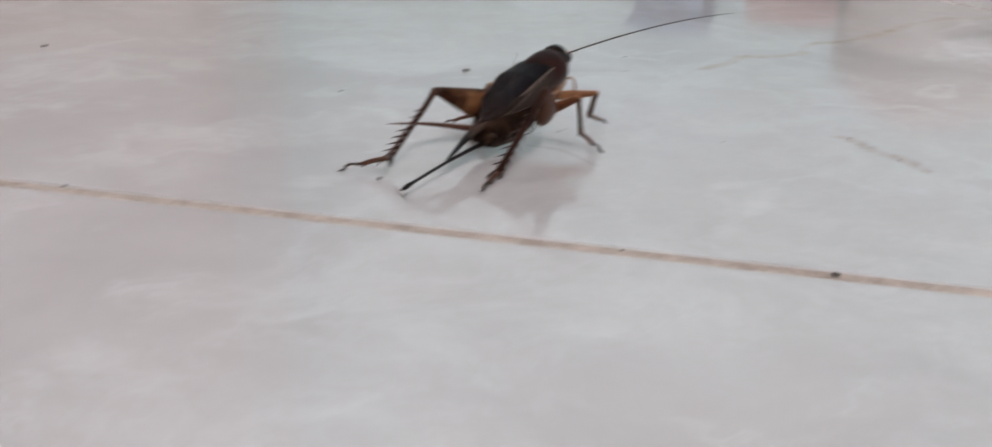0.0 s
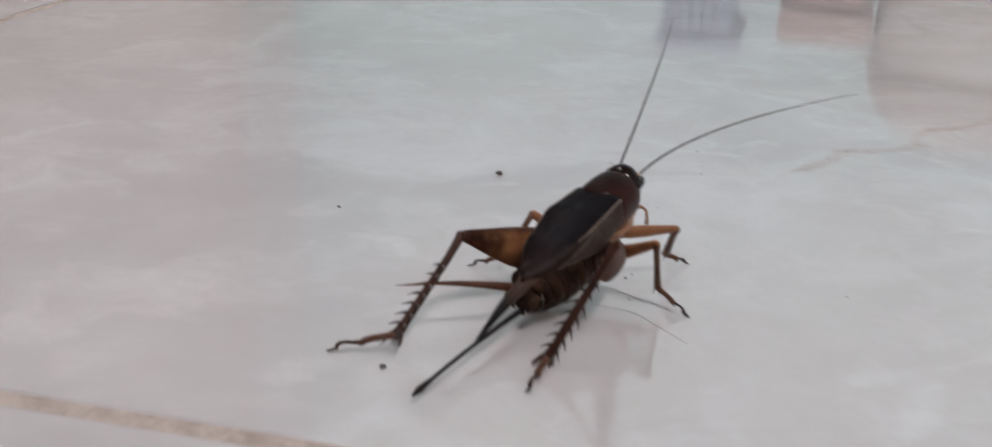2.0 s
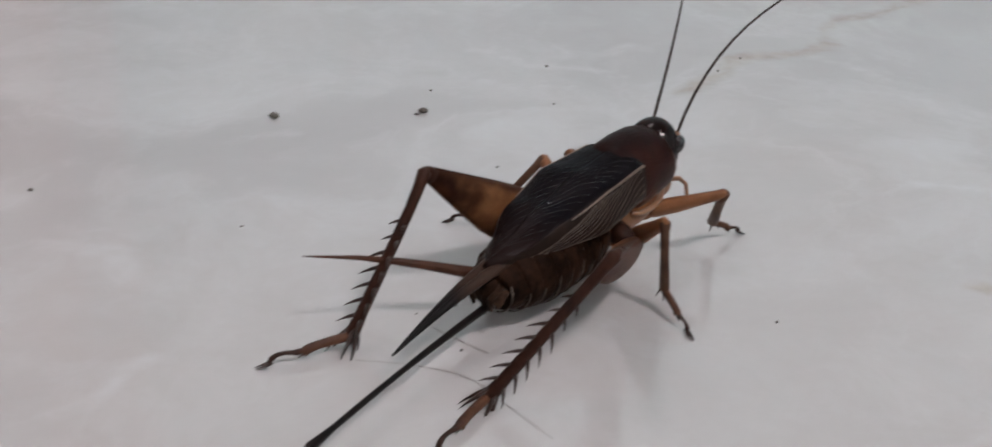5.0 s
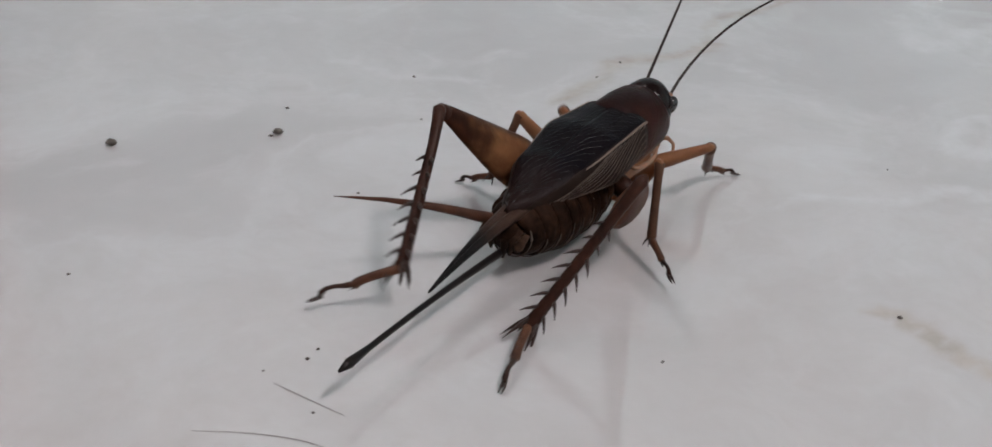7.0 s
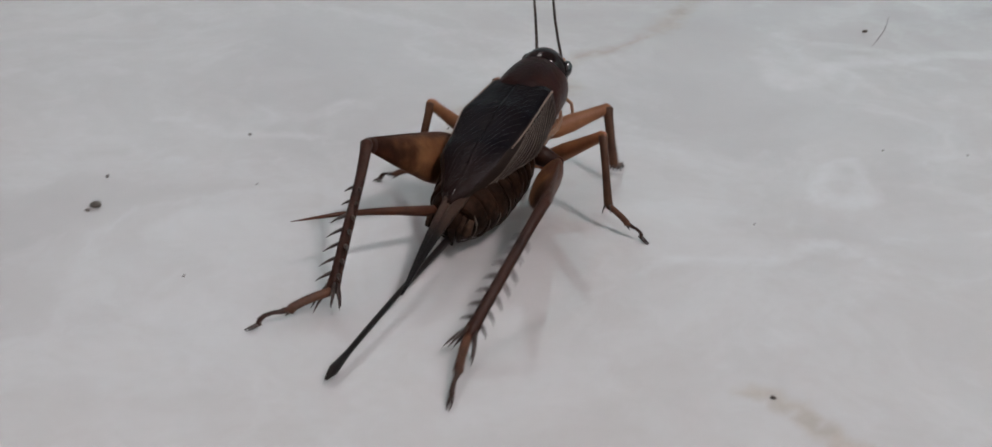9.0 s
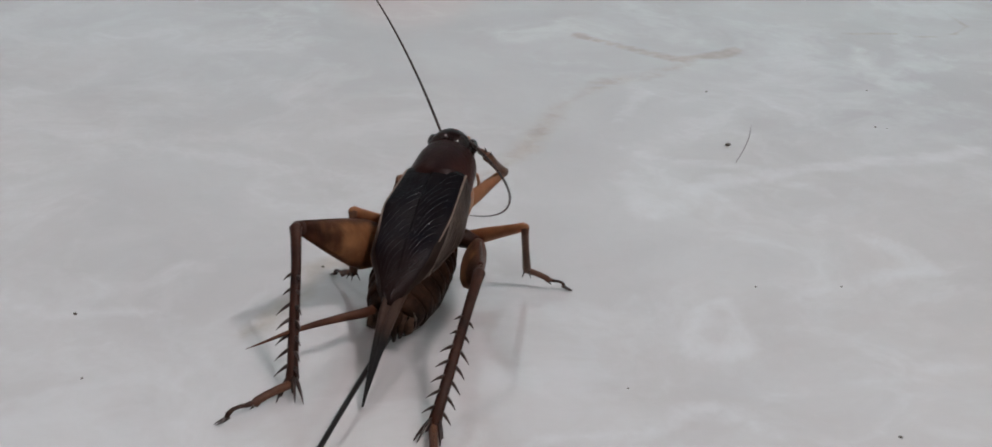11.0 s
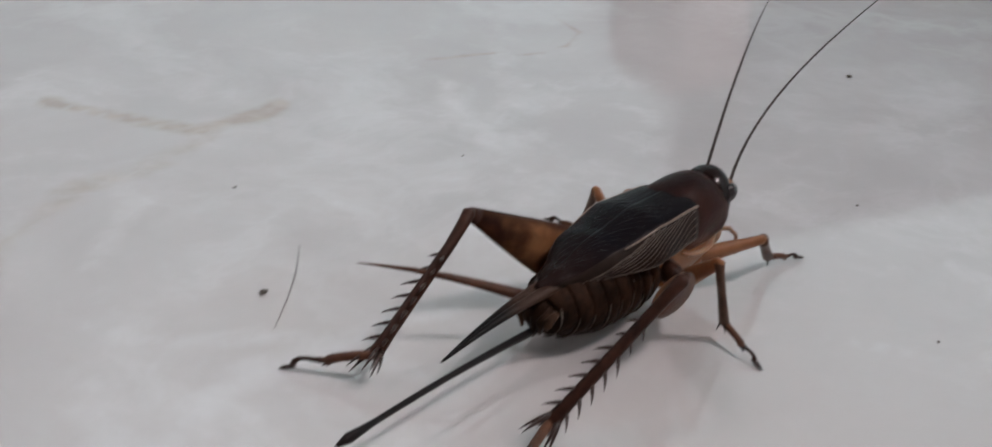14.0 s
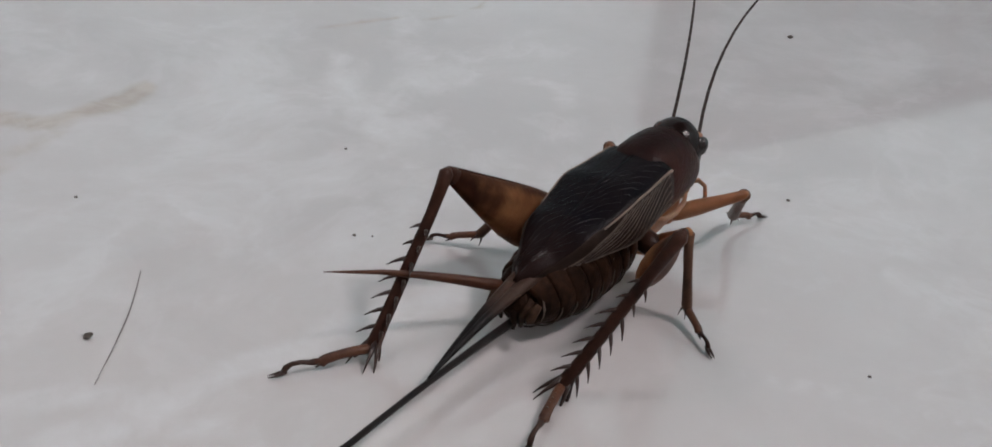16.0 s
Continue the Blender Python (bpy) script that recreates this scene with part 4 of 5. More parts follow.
cricket = tagged(new("cricket"), "dark brown female cricket with amber legs walking on tiles", "cricket")


# ---- building ----
floor_piece = room()
tiles(floor_piece)
ceiling_lamp(0.90, -1.32, LAMP_STRENGTH)
ceiling_lamp(-0.80, 0.92, SECOND_LAMP)
wardrobe()
stool(-0.095, 1.275)
crate("storage_box", -0.095, 1.275, 0.1505, (0.07, 0.13, 0.10), BLUE, "small blue lidded box on the white stool", "box")
crate("storage_box", 0.035, 1.30, 0.0, (0.075, 0.16, 0.235), WOOD, "narrow pinkish-brown lidded box on the floor by the wall", "box")
crate("storage_box", 0.335, 1.275, 0.0, (0.16, 0.2, 0.185), RED, "red lidded box on the floor by the wall", "box")
bin_with_lid(0.185, 1.25)
cupboard(1.10)
teal_cabinet()
specks()
hairs()
trunk(cricket)
for wing_side in (1, -1):
    fore_wing(wing_side, cricket)
    hind_wing(wing_side, cricket)
LAYER_OB = egg_layer(cricket)
LEG_PARTS = {(kind, side): leg(kind, side, cricket) for kind in ("hind", "middle", "front") for side in (1, -1)}
FEELER_PARTS = {"left": feeler("left", cricket), "right": feeler("right", cricket)}

# ---- what moves ----
# seconds, place in mm, heading, nose-up pitch and lean in degrees
BODY = [
    (0, 9.66, -35.54, 0.89, 54.6, 4.3, 2.3),
    (3.55, 9.66, -35.54, 0.89, 54.6, 4.3, 2.3),
    (4, 15.77, -29.59, 0.05, 37.3, 0.1, 1.8),
    (4.5, 21.88, -29.22, -0.20, 38.8, -3.1, -0.8),
    (5, 23.17, -28.34, 0.03, 39.4, -1.1, -0.2),
    (5.25, 23.17, -28.34, 0.03, 39.4, -1.1, -0.2),
    (7.25, 35.19, -16.97, -0.39, 41.1, -4.6, 2.9),
    (8.02, 35.19, -16.97, -0.39, 41.1, -4.6, 2.9),
    (8.2, 36.71, -14.06, -0.20, 43.8, -0.6, 0.2),
    (10.5, 54.50, 7.55, 0.26, 53.1, 4.9, -1.7),
    (11, 53.91, 6.16, 0.57, 52.2, 7.2, -0.6),
    (11.5, 55.26, 6.34, 0.07, 47.2, 5.1, -0.6),
    (12, 58.95, 5.35, 0.2, 25.8, -2.6, -2.4),
    (12.5, 81.12, 5.86, 0.17, 0.5, -4.3, 0.2),
    (13, 106.52, 8.55, 0.21, -0.0, -2.2, 1.9),
    (13.5, 113.53, 9.71, -0.25, 2.4, -5.3, -2.7),
    (14.55, 113.53, 9.71, -0.25, 2.4, -5.3, -2.7),
    (15, 120.76, 12.68, -0.55, 5.7, 2.8, -0.5),
    (15.45, 123.53, 11.77, -0.52, 8.4, -2.2, 0.0),
    (16, 123.53, 11.77, -0.52, 8.4, -2.2, 0.0),
]
# each leg: seconds, then knee in the body's space and ankle and toe on the floor, in mm
HIND_LEFT = [
    (3.5, (-10.1, 5.7, 7.1), (-6.2, -48.5, 1.7), (-11.2, -48.4, 0.3)),
    (4, (-9.8, 5.8, 7.9), (1.9, -39.1, 1.5), (-2.9, -41.1, 0.3)),
    (4.5, (-9.5, 5.3, 8.9), (7.8, -36.4, 1.2), (2.8, -37.6, 0.3)),
    (5, (-9.7, 4.9, 8.4), (7.8, -35.4, 0.8), (3.0, -37.2, 0.3)),
    (8, (-9.5, 5.8, 8.5), (21.7, -25.9, 2.3), (16.8, -25.5, 0.3)),
    (8.2, (-9.8, 5.8, 8.1), (22.0, -24.1, 1.2), (16.8, -25.5, 0.3)),
    (10.5, (-9.6, 6.2, 8.7), (39.9, -4.6, 0.8), (35.0, -6.4, 0.3)),
    (11, (-9.2, 6.5, 9.2), (39.9, -4.6, 0.8), (35.0, -6.4, 0.3)),
    (11.5, (-9.5, 6.6, 8.5), (39.9, -4.6, 0.8), (35.0, -6.4, 0.3)),
    (12, (-8.1, 6.4, 11.2), (46.4, 3.0, 1.6), (41.3, 4.3, 0.3)),
    (12.5, (-8.3, 4.9, 11.0), (70.1, 11.2, 1.7), (65.9, 14.6, 0.3)),
    (13, (-9.9, 5.4, 7.4), (88.5, 12.8, 1.9), (84.7, 16.4, 0.3)),
    (14.5, (-10.0, 5.3, 7.3), (95.1, 13.0, 1.9), (91.9, 16.9, 0.3)),
    (15, (-9.9, 5.8, 8.1), (101.5, 14.3, 0.8), (96.7, 16.1, 0.3)),
    (16, (-9.5, 5.4, 8.8), (106.9, 14.2, 0.7), (102.1, 15.8, 0.3)),
]
HIND_RIGHT = [
    (3.5, (-8.2, -8.3, 9.7), (6.5, -49.5, 0.5), (4.8, -54.7, 0.3)),
    (4, (-7.2, -10.2, 9.6), (8.4, -44.7, 1.6), (5.3, -49.0, 0.3)),
    (4.5, (-8.3, -9.3, 8.8), (13.8, -44.4, 1.6), (10.3, -48.5, 0.3)),
    (5, (-8.1, -9.2, 9.0), (15.4, -42.1, 0.6), (12.2, -46.1, 0.3)),
    (8, (-8.7, -8.1, 9.1), (28.1, -30.8, 1.0), (25.5, -35.5, 0.3)),
    (8.2, (-9.0, -8.1, 8.3), (28.4, -30.8, 1.3), (25.6, -35.4, 0.3)),
    (10.5, (-9.8, -7.0, 8.4), (47.2, -11.9, 0.5), (45.2, -17.0, 0.3)),
    (11, (-9.0, -6.8, 9.4), (47.2, -11.9, 0.5), (45.2, -17.0, 0.3)),
    (11.5, (-9.3, -7.0, 9.1), (47.2, -11.9, 0.5), (45.2, -17.0, 0.3)),
    (12, (-8.5, -9.3, 8.6), (47.5, -9.9, 0.1), (44.9, -14.4, 0.3)),
    (12.5, (-8.3, -9.6, 8.7), (68.1, -1.1, 0.8), (63.0, -3.4, 0.3)),
    (13, (-8.0, -10.0, 8.7), (93.7, 1.4, 0.8), (88.5, -0.8, 0.3)),
    (14.5, (-8.3, -9.4, 8.2), (99.6, 2.3, 1.5), (94.6, 0.4, 0.3)),
    (15, (-8.5, -8.7, 8.9), (100.0, 1.3, 1.5), (95.2, -0.4, 0.4)),
    (16, (-7.8, -9.0, 10.2), (113.6, 5.0, 0.8), (108.5, 2.6, 0.3)),
]
MIDDLE_LEFT = [
    (3.5, (4.4, 7.8, 3.8), (3.1, -30.1, 1.6), (0.2, -29.0, 0.3)),
    (4, (3.7, 7.7, 4.8), (10.6, -22.7, 1.6), (8.7, -20.4, 0.3)),
    (4.5, (-1.4, 4.7, 6.3), (16.2, -24.6, 1.5), (13.1, -23.8, 0.3)),
    (5, (4.8, 7.3, 5.1), (18.7, -20.8, 1.6), (15.8, -19.7, 0.3)),
    (8, (-0.7, 5.0, 6.5), (29.8, -12.5, 1.8), (28.2, -9.9, 0.3)),
    (8.2, (1.3, 6.6, 6.5), (31.6, -6.9, 1.6), (28.7, -6.0, 0.3)),
    (10.5, (-1.0, 4.8, 6.6), (48.5, 7.7, 1.7), (48.0, 10.7, 0.3)),
    (11, (-0.5, 5.3, 6.6), (48.5, 7.7, 1.7), (48.0, 10.7, 0.3)),
    (11.5, (-0.2, 6.3, 6.1), (48.5, 7.7, 1.7), (48.0, 10.7, 0.3)),
    (12, (-1.5, 6.3, 3.7), (51.0, 9.6, 1.0), (48.3, 11.7, 0.3)),
    (12.5, (1.7, 7.5, 5.2), (81.5, 16.3, 1.5), (80.3, 19.2, 0.3)),
    (13, (3.9, 7.6, 5.1), (107.4, 17.1, 1.6), (106.4, 20.0, 0.3)),
    (14.5, (4.4, 6.6, 6.0), (119.1, 19.4, 0.9), (119.3, 22.5, 0.3)),
    (15, (-0.8, 4.6, 7.0), (119.7, 19.1, 1.6), (119.7, 22.2, 0.3)),
    (16, (-1.5, 5.1, 5.8), (120.4, 19.2, 1.1), (118.2, 21.9, 0.3)),
]
MIDDLE_RIGHT = [
    (3.5, (1.7, -6.9, 6.0), (17.1, -37.5, 1.7), (19.2, -39.4, 0.3)),
    (4, (-0.1, -6.2, 6.3), (19.0, -35.3, 1.3), (18.7, -38.6, 0.3)),
    (4.5, (1.0, -6.4, 6.7), (27.9, -32.5, 1.6), (29.2, -35.3, 0.3)),
    (5, (0.6, -6.3, 6.6), (28.2, -32.5, 1.6), (29.1, -35.5, 0.3)),
    (8, (-0.4, -5.8, 6.4), (38.9, -22.5, 1.1), (39.1, -25.8, 0.3)),
    (8.2, (1.3, -6.6, 6.5), (43.6, -19.5, 1.6), (44.4, -22.4, 0.3)),
    (10.5, (2.2, -7.6, 5.2), (61.9, 3.9, 1.5), (64.4, 2.8, 0.3)),
    (11, (1.7, -7.3, 5.7), (61.9, 3.9, 1.5), (64.4, 2.8, 0.3)),
    (11.5, (1.3, -6.7, 6.4), (61.9, 3.9, 1.5), (64.4, 2.8, 0.3)),
    (12, (1.1, -4.0, 8.3), (63.9, 3.4, 3.6), (65.1, 4.6, 0.3)),
    (12.5, (5.5, -4.6, 5.8), (90.6, 2.3, 1.5), (93.4, 1.9, 0.3)),
    (13, (0.1, -5.8, 6.7), (107.2, 2.5, 1.5), (105.3, 0.2, 0.3)),
    (14.5, (1.0, -6.4, 6.5), (116.5, 3.3, 1.4), (116.1, 0.4, 0.3)),
    (15, (1.5, -6.9, 6.3), (124.0, 5.6, 1.0), (123.8, 2.4, 0.3)),
    (16, (-0.1, -6.0, 6.5), (124.6, 5.2, 1.0), (123.2, 2.3, 0.3)),
]
FRONT_LEFT = [
    (3.5, (7.8, 6.2, 4.4), (9.1, -25.7, 1.6), (9.4, -23.2, 0.3)),
    (4, (9.7, 4.8, 4.7), (21.0, -17.3, 1.3), (22.4, -15.1, 0.3)),
    (4.5, (9.6, 4.6, 5.5), (26.7, -16.4, 1.3), (28.3, -14.4, 0.3)),
    (5, (6.6, 6.4, 5.3), (25.9, -17.4, 1.3), (27.6, -15.5, 0.3)),
    (8, (7.6, 6.1, 5.2), (39.2, -4.6, 1.3), (40.6, -2.5, 0.3)),
    (8.2, (9.6, 4.7, 5.1), (40.5, -1.1, 1.3), (41.7, 1.2, 0.3)),
    (10.5, (9.6, 4.9, 4.7), (56.1, 19.1, 1.3), (56.6, 21.7, 0.3)),
    (11, (9.7, 4.9, 3.4), (55.7, 19.0, 1.3), (56.4, 21.4, 0.3)),
    (11.5, (9.7, 4.8, 4.1), (58.2, 19.1, 1.3), (59.2, 21.5, 0.3)),
    (12, (9.6, 4.7, 5.3), (67.4, 16.1, 1.3), (69.4, 17.7, 0.3)),
    (12.5, (9.6, 4.7, 5.3), (92.8, 12.9, 1.3), (95.3, 13.6, 0.3)),
    (13, (5.2, 6.5, 5.9), (113.4, 14.8, 1.7), (115.9, 14.9, 0.3)),
    (14.5, (7.5, 5.7, 6.3), (123.7, 16.7, 1.3), (126.2, 17.5, 0.3)),
    (15, (9.0, 4.9, 6.1), (129.0, 18.6, 1.4), (131.2, 19.9, 0.3)),
    (16, (8.6, 5.5, 5.5), (134.0, 20.2, 1.3), (136.4, 21.3, 0.3)),
]
FRONT_RIGHT = [
    (3.5, (9.4, -4.8, 3.7), (18.9, -28.4, 1.5), (21.0, -27.2, 0.3)),
    (4, (8.7, -5.5, 5.5), (26.8, -26.0, 1.9), (28.7, -24.9, 0.3)),
    (4.5, (9.9, -4.0, 5.1), (33.3, -23.1, 1.0), (35.9, -22.7, 0.3)),
    (5, (9.2, -4.8, 5.2), (34.2, -23.5, 1.5), (36.4, -22.7, 0.3)),
    (8, (8.8, -4.8, 6.1), (46.6, -12.0, 1.2), (49.1, -11.3, 0.3)),
    (8.2, (9.6, -4.7, 5.1), (49.8, -10.9, 1.3), (52.1, -9.7, 0.3)),
    (10.5, (9.8, -4.7, 4.8), (61.0, 9.6, 8.4), (61.3, 12.3, 7.9)),
    (11, (10.6, -3.9, 5.3), (60.0, 9.2, 9.6), (60.3, 11.9, 9.1)),
    (11.5, (10.7, -3.4, 4.0), (62.0, 8.8, 7.4), (62.4, 11.5, 6.8)),
    (12, (7.0, -6.0, 5.1), (71.0, 3.9, 1.5), (73.6, 2.6, 0.3)),
    (12.5, (9.2, -2.5, 5.5), (94.0, 3.2, 1.0), (96.3, 3.0, 0.3)),
    (13, (10.6, -3.4, 4.8), (120.5, 5.7, 1.3), (123.2, 5.7, 0.3)),
    (14.5, (10.6, -3.4, 5.0), (127.8, 8.4, 0.8), (130.5, 7.7, 0.3)),
    (15, (6.2, -6.6, 5.3), (129.6, 8.4, 1.7), (131.5, 7.2, 0.3)),
    (16, (9.6, -4.4, 5.1), (136.3, 10.7, 1.0), (138.9, 10.2, 0.3)),
]
# each feeler: seconds, then azimuth and height in degrees at the root and at the tip
FEELER_LEFT = [
    (0, 15, -90, 15, -300),
    (0.2, 15, -90, 15, -300),
    (0.5, 10, 62, 5, -420),
    (0.7, 18, 66, 10, -390),
    (1.0, 28, 76, 20, -290),
    (1.5, 24, 29, 28, 6),
    (2, 12, 29, 25, -1),
    (2.5, 15, 23, 24, -2),
    (3.5, 11, 28, 25, 6),
    (4, 20, 28, 25, 5),
    (4.5, 21, 26, 17, 3),
    (5, 26, 28, 37, 6),
    (8, 13, 27, 17, 4),
    (8.2, 24, 27, 36, 6),
    (10.5, 25, 26, 37, 5),
    (11, 34, 24, 41, 3),
    (11.5, 23, 28, 34, 5),
    (12, 27, 29, 37, 6),
    (12.5, 45, 26, 23, 5),
    (13, 31, 29, 30, 6),
    (13.5, 25, 29, 26, 5),
    (14, 28, 29, 26, 5),
    (14.5, 23, 29, 31, 6),
    (15, 22, 26, 42, 6),
    (15.5, 25, 28, 35, 6),
    (16, 24, 27, 38, 5),
]
FEELER_RIGHT = [
    (0, -25, 9, -15, -7),
    (0.5, -0, 17, -44, 5),
    (1.5, 17, 9, -53, 11),
    (2, 10, 0, -57, 13),
    (2.5, 14, -2, -65, 15),
    (3.5, 17, -7, -79, 21),
    (4, 36, 1, -23, 27),
    (4.5, 23, 31, -32, 3),
    (5, 21, 31, -32, 3),
    (8, 11, 18, -40, 10),
    (8.2, 38, 34, -13, 6),
    (10.5, 15, 26, -34, 5),
    (11, -142, 6, -190, 32),
    (11.5, 13, 20, -41, 2),
    (12, 17, 25, -40, -0),
    (12.5, 47, 34, -23, 7),
    (13, 40, 23, -30, 4),
    (13.5, 26, 36, -27, 6),
    (14, 29, 16, -15, 33),
    (14.5, 27, 23, -21, 31),
    (15, 30, 24, -37, 4),
    (15.5, 26, 31, -27, 6),
    (16, 28, 31, -26, 6),
]
# the egg-layer: seconds, sideways swing and height in degrees
EGG_LAYER = [
    (1.5, 5.5, 1.2),
    (3.5, 3.7, -0.1),
    (4, 15.2, -7.8),
    (4.5, 13.9, -6.9),
    (5, 9.2, -4.4),
    (7.25, 5.4, -3.3),
    (8, 5.3, -3.5),
    (8.2, 3.6, -5.1),
    (10.5, -1.1, -0.7),
    (11, 0.1, 5.1),
    (11.5, 3.1, 0.4),
    (12, 11.9, -9.2),
    (12.5, 15.4, -3.4),
    (13, 7.0, -4.3),
    (13.5, 7.6, -6.1),
    (14, 7.4, -5.4),
    (14.5, 6.4, -6.3),
    (15, 4.4, 2.0),
    (15.45, 3.2, -3.4),
    (16, 3.2, -3.4),
]

STEPS = {("hind", 1): HIND_LEFT, ("hind", -1): HIND_RIGHT, ("middle", 1): MIDDLE_LEFT, ("middle", -1): MIDDLE_RIGHT, ("front", 1): FRONT_LEFT, ("front", -1): FRONT_RIGHT}
# still stretches, and the two long walks with their number of steps
REST = {3.5: (0.0, 3.55), 5.0: (5.0, 5.25), 8.0: (7.25, 8.02), 14.5: (13.5, 14.55), 16.0: (15.45, 16.0)}
WALKS = {(5.25, 7.25): 3, (8.2, 10.5): 5}


def glide(rows, t):
    """Values at t on a smooth line through rows of (seconds, value, ...), without overshoot."""
    if t <= rows[0][0]:
        return rows[0][1:]
    for a, b in zip(rows, rows[1:]):
        if t <= b[0]:
            u = (t - a[0]) / (b[0] - a[0])
            i = rows.index(a)
            before, after = rows[max(i - 1, 0)], rows[min(i + 2, len(rows) - 1)]
            out = []
            for k in range(1, len(a)):
                d = b[k] - a[k]
                h = b[0] - a[0]
                da = (b[k] - before[k]) / max(b[0] - before[0], 1e-6) * h if (a[k] - before[k]) * d > 0 else 0.0
                db = (after[k] - a[k]) / max(after[0] - a[0], 1e-6) * h if (after[k] - b[k]) * d > 0 else 0.0
                lim = 2.5 * abs(d)
                da, db = max(-lim, min(lim, da)), max(-lim, min(lim, db))
                out.append(a[k] * (2 * u ** 3 - 3 * u * u + 1) + da * (u ** 3 - 2 * u * u + u) + b[k] * (3 * u * u - 2 * u ** 3) + db * (u ** 3 - u * u))
            return tuple(out)
    return rows[-1][1:]


def body_pose(t):
    x, y, z, yaw, pitch, lean = glide(BODY, t)
    return pose(x, y, z) @ pose(0, 0, 0, 0, 0, yaw) @ pose(0, 0, 0, 0, -pitch, 0) @ pose(0, 0, 0, lean, 0, 0)


def foot_rows(kind, side):
    """Rows of seconds, ankle, toe with the rests and the steps of the long walks put in."""
    rows = []
    for t, _, ankle, toe in STEPS[kind, side]:
        for s in dict.fromkeys(REST.get(t, (t, t))):
            rows.append((s, Vector(ankle), Vector(toe)))
    late = 0.5 if (kind == "middle") != (side > 0) else 0.0
    out = [rows[0]]
    for a, b in zip(rows, rows[1:]):
        n = next((n for (ta, tb), n in WALKS.items() if abs(a[0] - ta) < 0.01 and abs(b[0] - tb) < 0.01), 0)
        if n:
            for k in range(n):
                f0, f1 = k / n, (k + 1) / n
                ts = a[0] + (b[0] - a[0]) * (k + 0.45 * late + 0.1) / n
                te = a[0] + (b[0] - a[0]) * (k + 0.45 * late + 0.5) / n
                ankle, toe = a[1].lerp(b[1], f0), a[2].lerp(b[2], f0)
                ankle.z, toe.z = a[1].z, a[2].z
                out.append((ts, ankle, toe))
                ankle, toe = a[1].lerp(b[1], f1), a[2].lerp(b[2], f1)
                if k + 1 < n:
                    ankle.z, toe.z = a[1].z, a[2].z
                out.append((te, ankle, toe))
        out.append(b)
    return out


def foot_at(rows, t):
    if t <= rows[0][0]:
        return rows[0][1], rows[0][2]
    for a, b in zip(rows, rows[1:]):
        if t <= b[0]:
            u = (t - a[0]) / (b[0] - a[0])
            u = u * u * (3 - 2 * u)
            far = (b[2] - a[2]).length
            up = Vector((0, 0, min(2.2, far * 0.3) * math.sin(math.pi * u))) if far > 1.2 else Vector()
            return a[1].lerp(b[1], u) + up, a[2].lerp(b[2], u) + up
    return rows[-1][1], rows[-1][2]


def along(start, end, up):
    """A pose at start (mm) whose x points to end and whose z leans to up."""
    x = (end - start).normalized()
    y = up.cross(x).normalized()
    z = x.cross(y)
    m = Matrix((x, y, z)).transposed().to_4x4()
    m.translation = start * MM
    return m


def leg_poses(kind, side, t, inverse):
    """Thigh, shin and foot in the cricket's space: the foot stands where it stands, the knee bends to suit."""
    thigh_l, shin_l, foot_l = LENGTHS[kind]
    ankle_w, toe_w = foot_at(FOOT_ROWS[kind, side], t)
    hip = Vector(HIPS[kind]) * Vector((1, side, 1))
    hint = Vector(glide([(row[0], *row[1]) for row in STEPS[kind, side]], t))
    toe_w = Vector((toe_w.x, toe_w.y, max(toe_w.z, 0.3)))
    ankle_w = Vector((ankle_w.x, ankle_w.y, max(ankle_w.z, 0.45 if kind == "hind" else 0.55)))
    toe, ankle = inverse @ toe_w, inverse @ ankle_w
    ankle = toe + (ankle - toe).normalized() * foot_l
    reach = ankle - hip
    d = min(reach.length, (thigh_l + shin_l) * 0.995)
    d = max(d, abs(thigh_l - shin_l) * 1.01)
    shift = hip + reach.normalized() * d - ankle
    ankle, toe = ankle + shift, toe + shift
    axis = (ankle - hip).normalized()
    c = (thigh_l ** 2 - shin_l ** 2 + d * d) / (2 * d)
    h = math.sqrt(max(thigh_l ** 2 - c * c, 1e-6))
    off = hint - hip
    off -= axis * off.dot(axis)
    knee = hip + axis * c + off.normalized() * h
    fold = (ankle - knee).normalized()
    bone = (knee - hip).normalized()
    return along(hip, knee, -(fold - bone * fold.dot(bone))), along(knee, ankle, bone - fold * bone.dot(fold)), along(ankle, toe, inverse.to_3x3() @ Vector((0, 0, 1)))


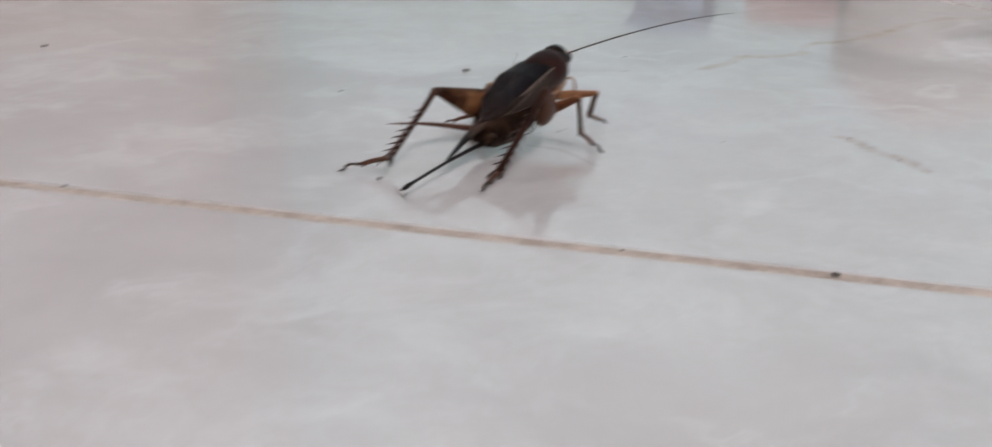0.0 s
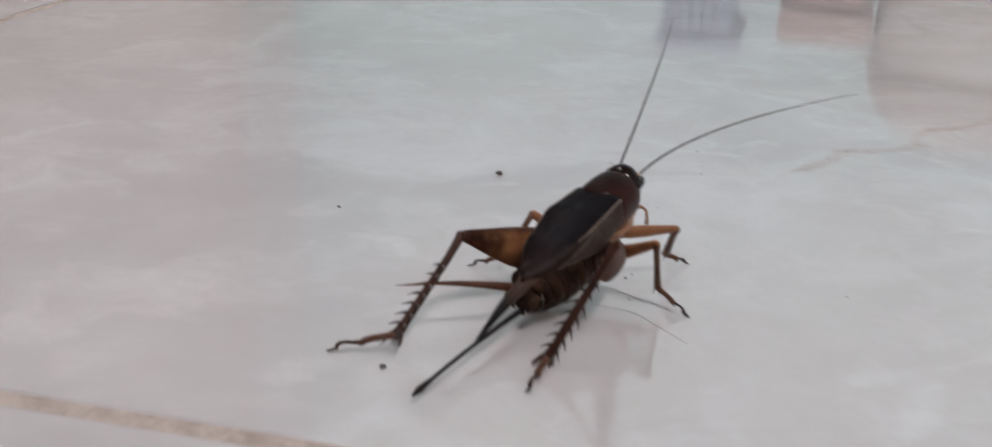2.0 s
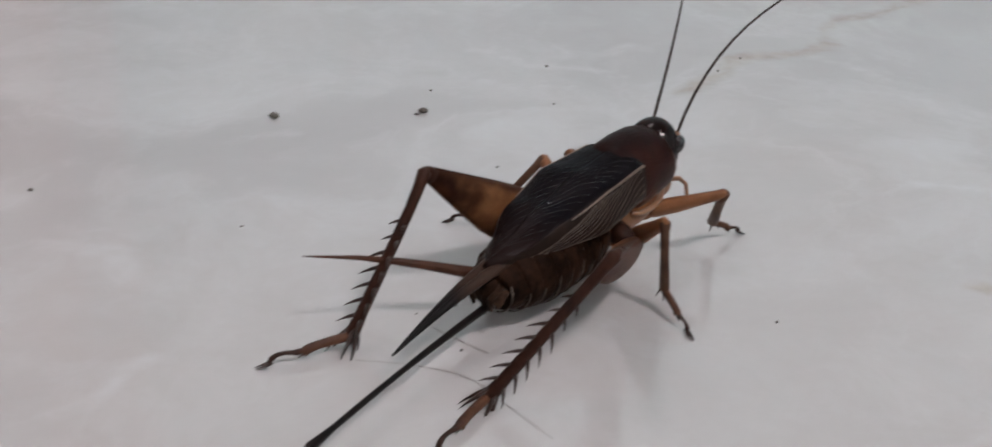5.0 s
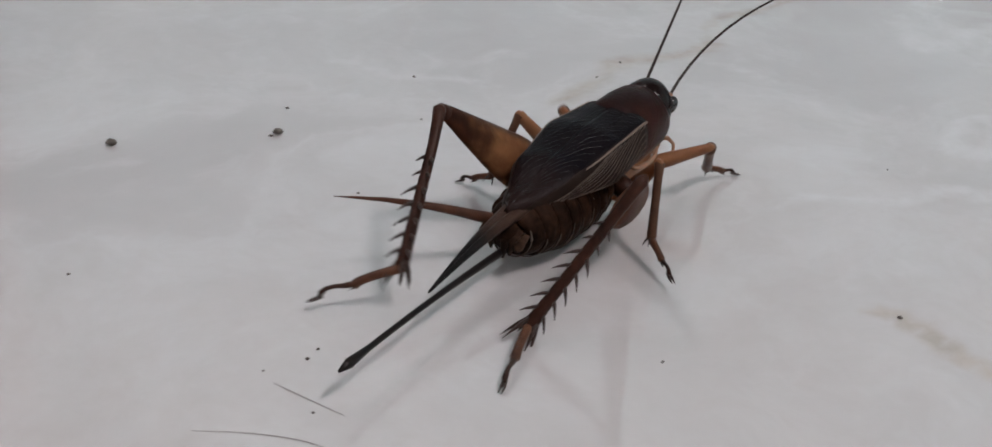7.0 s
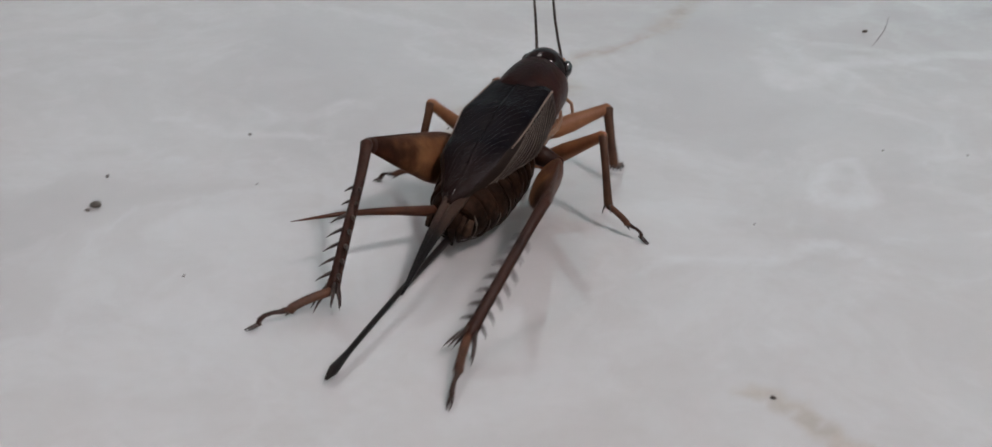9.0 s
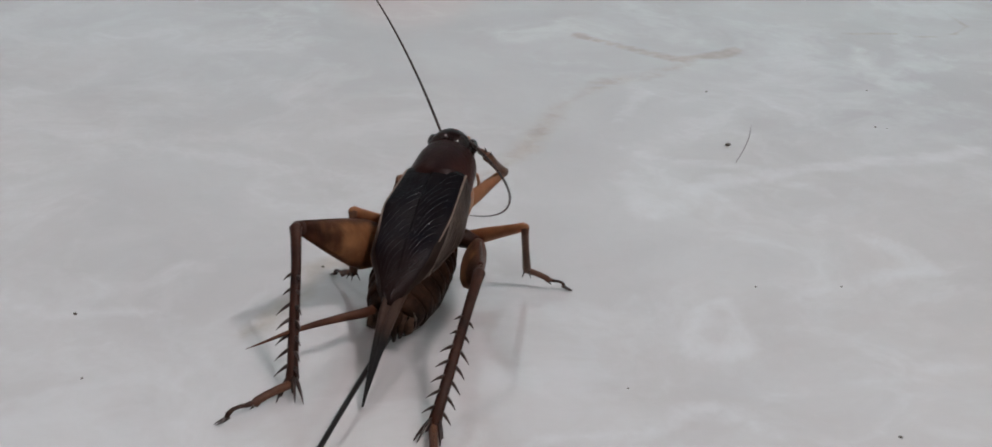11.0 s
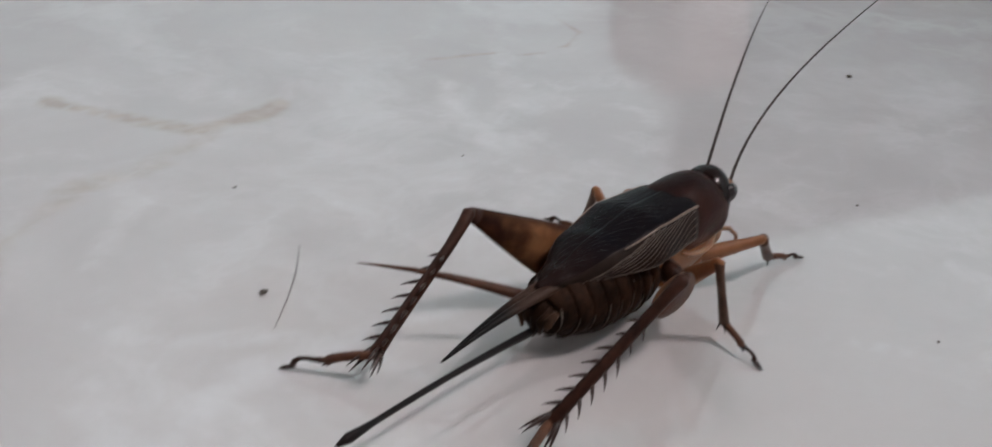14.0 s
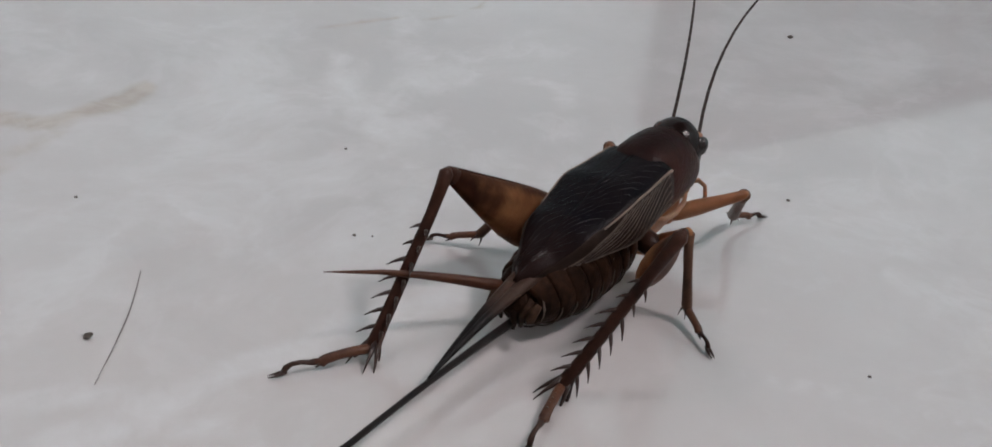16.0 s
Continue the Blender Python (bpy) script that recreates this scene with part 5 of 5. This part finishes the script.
def swung(a, b, u, lengths):
    """A leg part of the way from one set of poses to another: each joint turns evenly and the parts stay joined."""
    at, out = a[0].translation / MM, []
    for m, n, length, late in zip(a, b, lengths, (0.8, 2.2, 2.2)):
        turn = m.to_quaternion().slerp(n.to_quaternion(), u ** late).to_matrix()
        p = turn.to_4x4()
        p.translation = at * MM
        out.append(p)
        at = at + turn @ Vector((length, 0, 0))
    return out


def feeler_poses(name, t):
    rows = FEELER_LEFT if name == "left" else FEELER_RIGHT
    az0, el0, az1, el1 = glide(rows, t)
    p = Vector(FEELER_ROOT[name])
    step = FEELER_LENGTH / FEELER_PIECES
    out = []
    for k in range(FEELER_PIECES):
        u = (k + 0.5) / FEELER_PIECES
        az, el = radians(az0 + (az1 - az0) * u), radians(el0 + (el1 - el0) * u)
        d = Vector((math.cos(el) * math.cos(az), math.cos(el) * math.sin(az), math.sin(el)))
        side = Vector((-math.sin(az), math.cos(az), 0))
        out.append(along(p, p + d, d.cross(side)))
        p = p + d * step
    return out


def layer_pose(t, body):
    swing, height = glide(EGG_LAYER, t)
    height += 1.5
    m = None
    for _ in range(24):
        m = pose(*(c * MM for c in LAYER_ROOT)) @ pose(0, 0, 0, 0, 0, swing) @ pose(0, 0, 0, 0, height, 0)
        tip = body @ (Vector(LAYER_ROOT) + m.to_3x3() @ Vector((-LAYER_LENGTH, 0, 0)))
        if tip.z > 0.45:
            break
        height += 0.7
    return m


FOOT_ROWS = {key: foot_rows(*key) for key in STEPS}


def motions():
    times = [k / 10 for k in range(161)]
    bodies = {t: body_pose(t) for t in times}
    walk(cricket, [(t, Matrix.Translation(m.translation * MM) @ m.to_3x3().to_4x4()) for t, m in bodies.items()])
    for key, parts_of_leg in LEG_PARTS.items():
        rows = [leg_poses(*key, t, bodies[t].inverted()) for t in times]
        if key == ("front", -1):  # the cleaned foot comes down again
            for k in range(116, 120):
                rows[k] = swung(rows[115], rows[120], (k - 115) / 5, LENGTHS["front"])
        for n, piece in enumerate(parts_of_leg):
            walk(piece, [(t, r[n]) for t, r in zip(times, rows)])
    for name, pieces in FEELER_PARTS.items():
        rows = [feeler_poses(name, t) for t in times]
        for n, piece in enumerate(pieces):
            walk(piece, [(t, r[n]) for t, r in zip(times, rows)])
    walk(LAYER_OB, [(t, layer_pose(t, bodies[t])) for t in times])


motions()
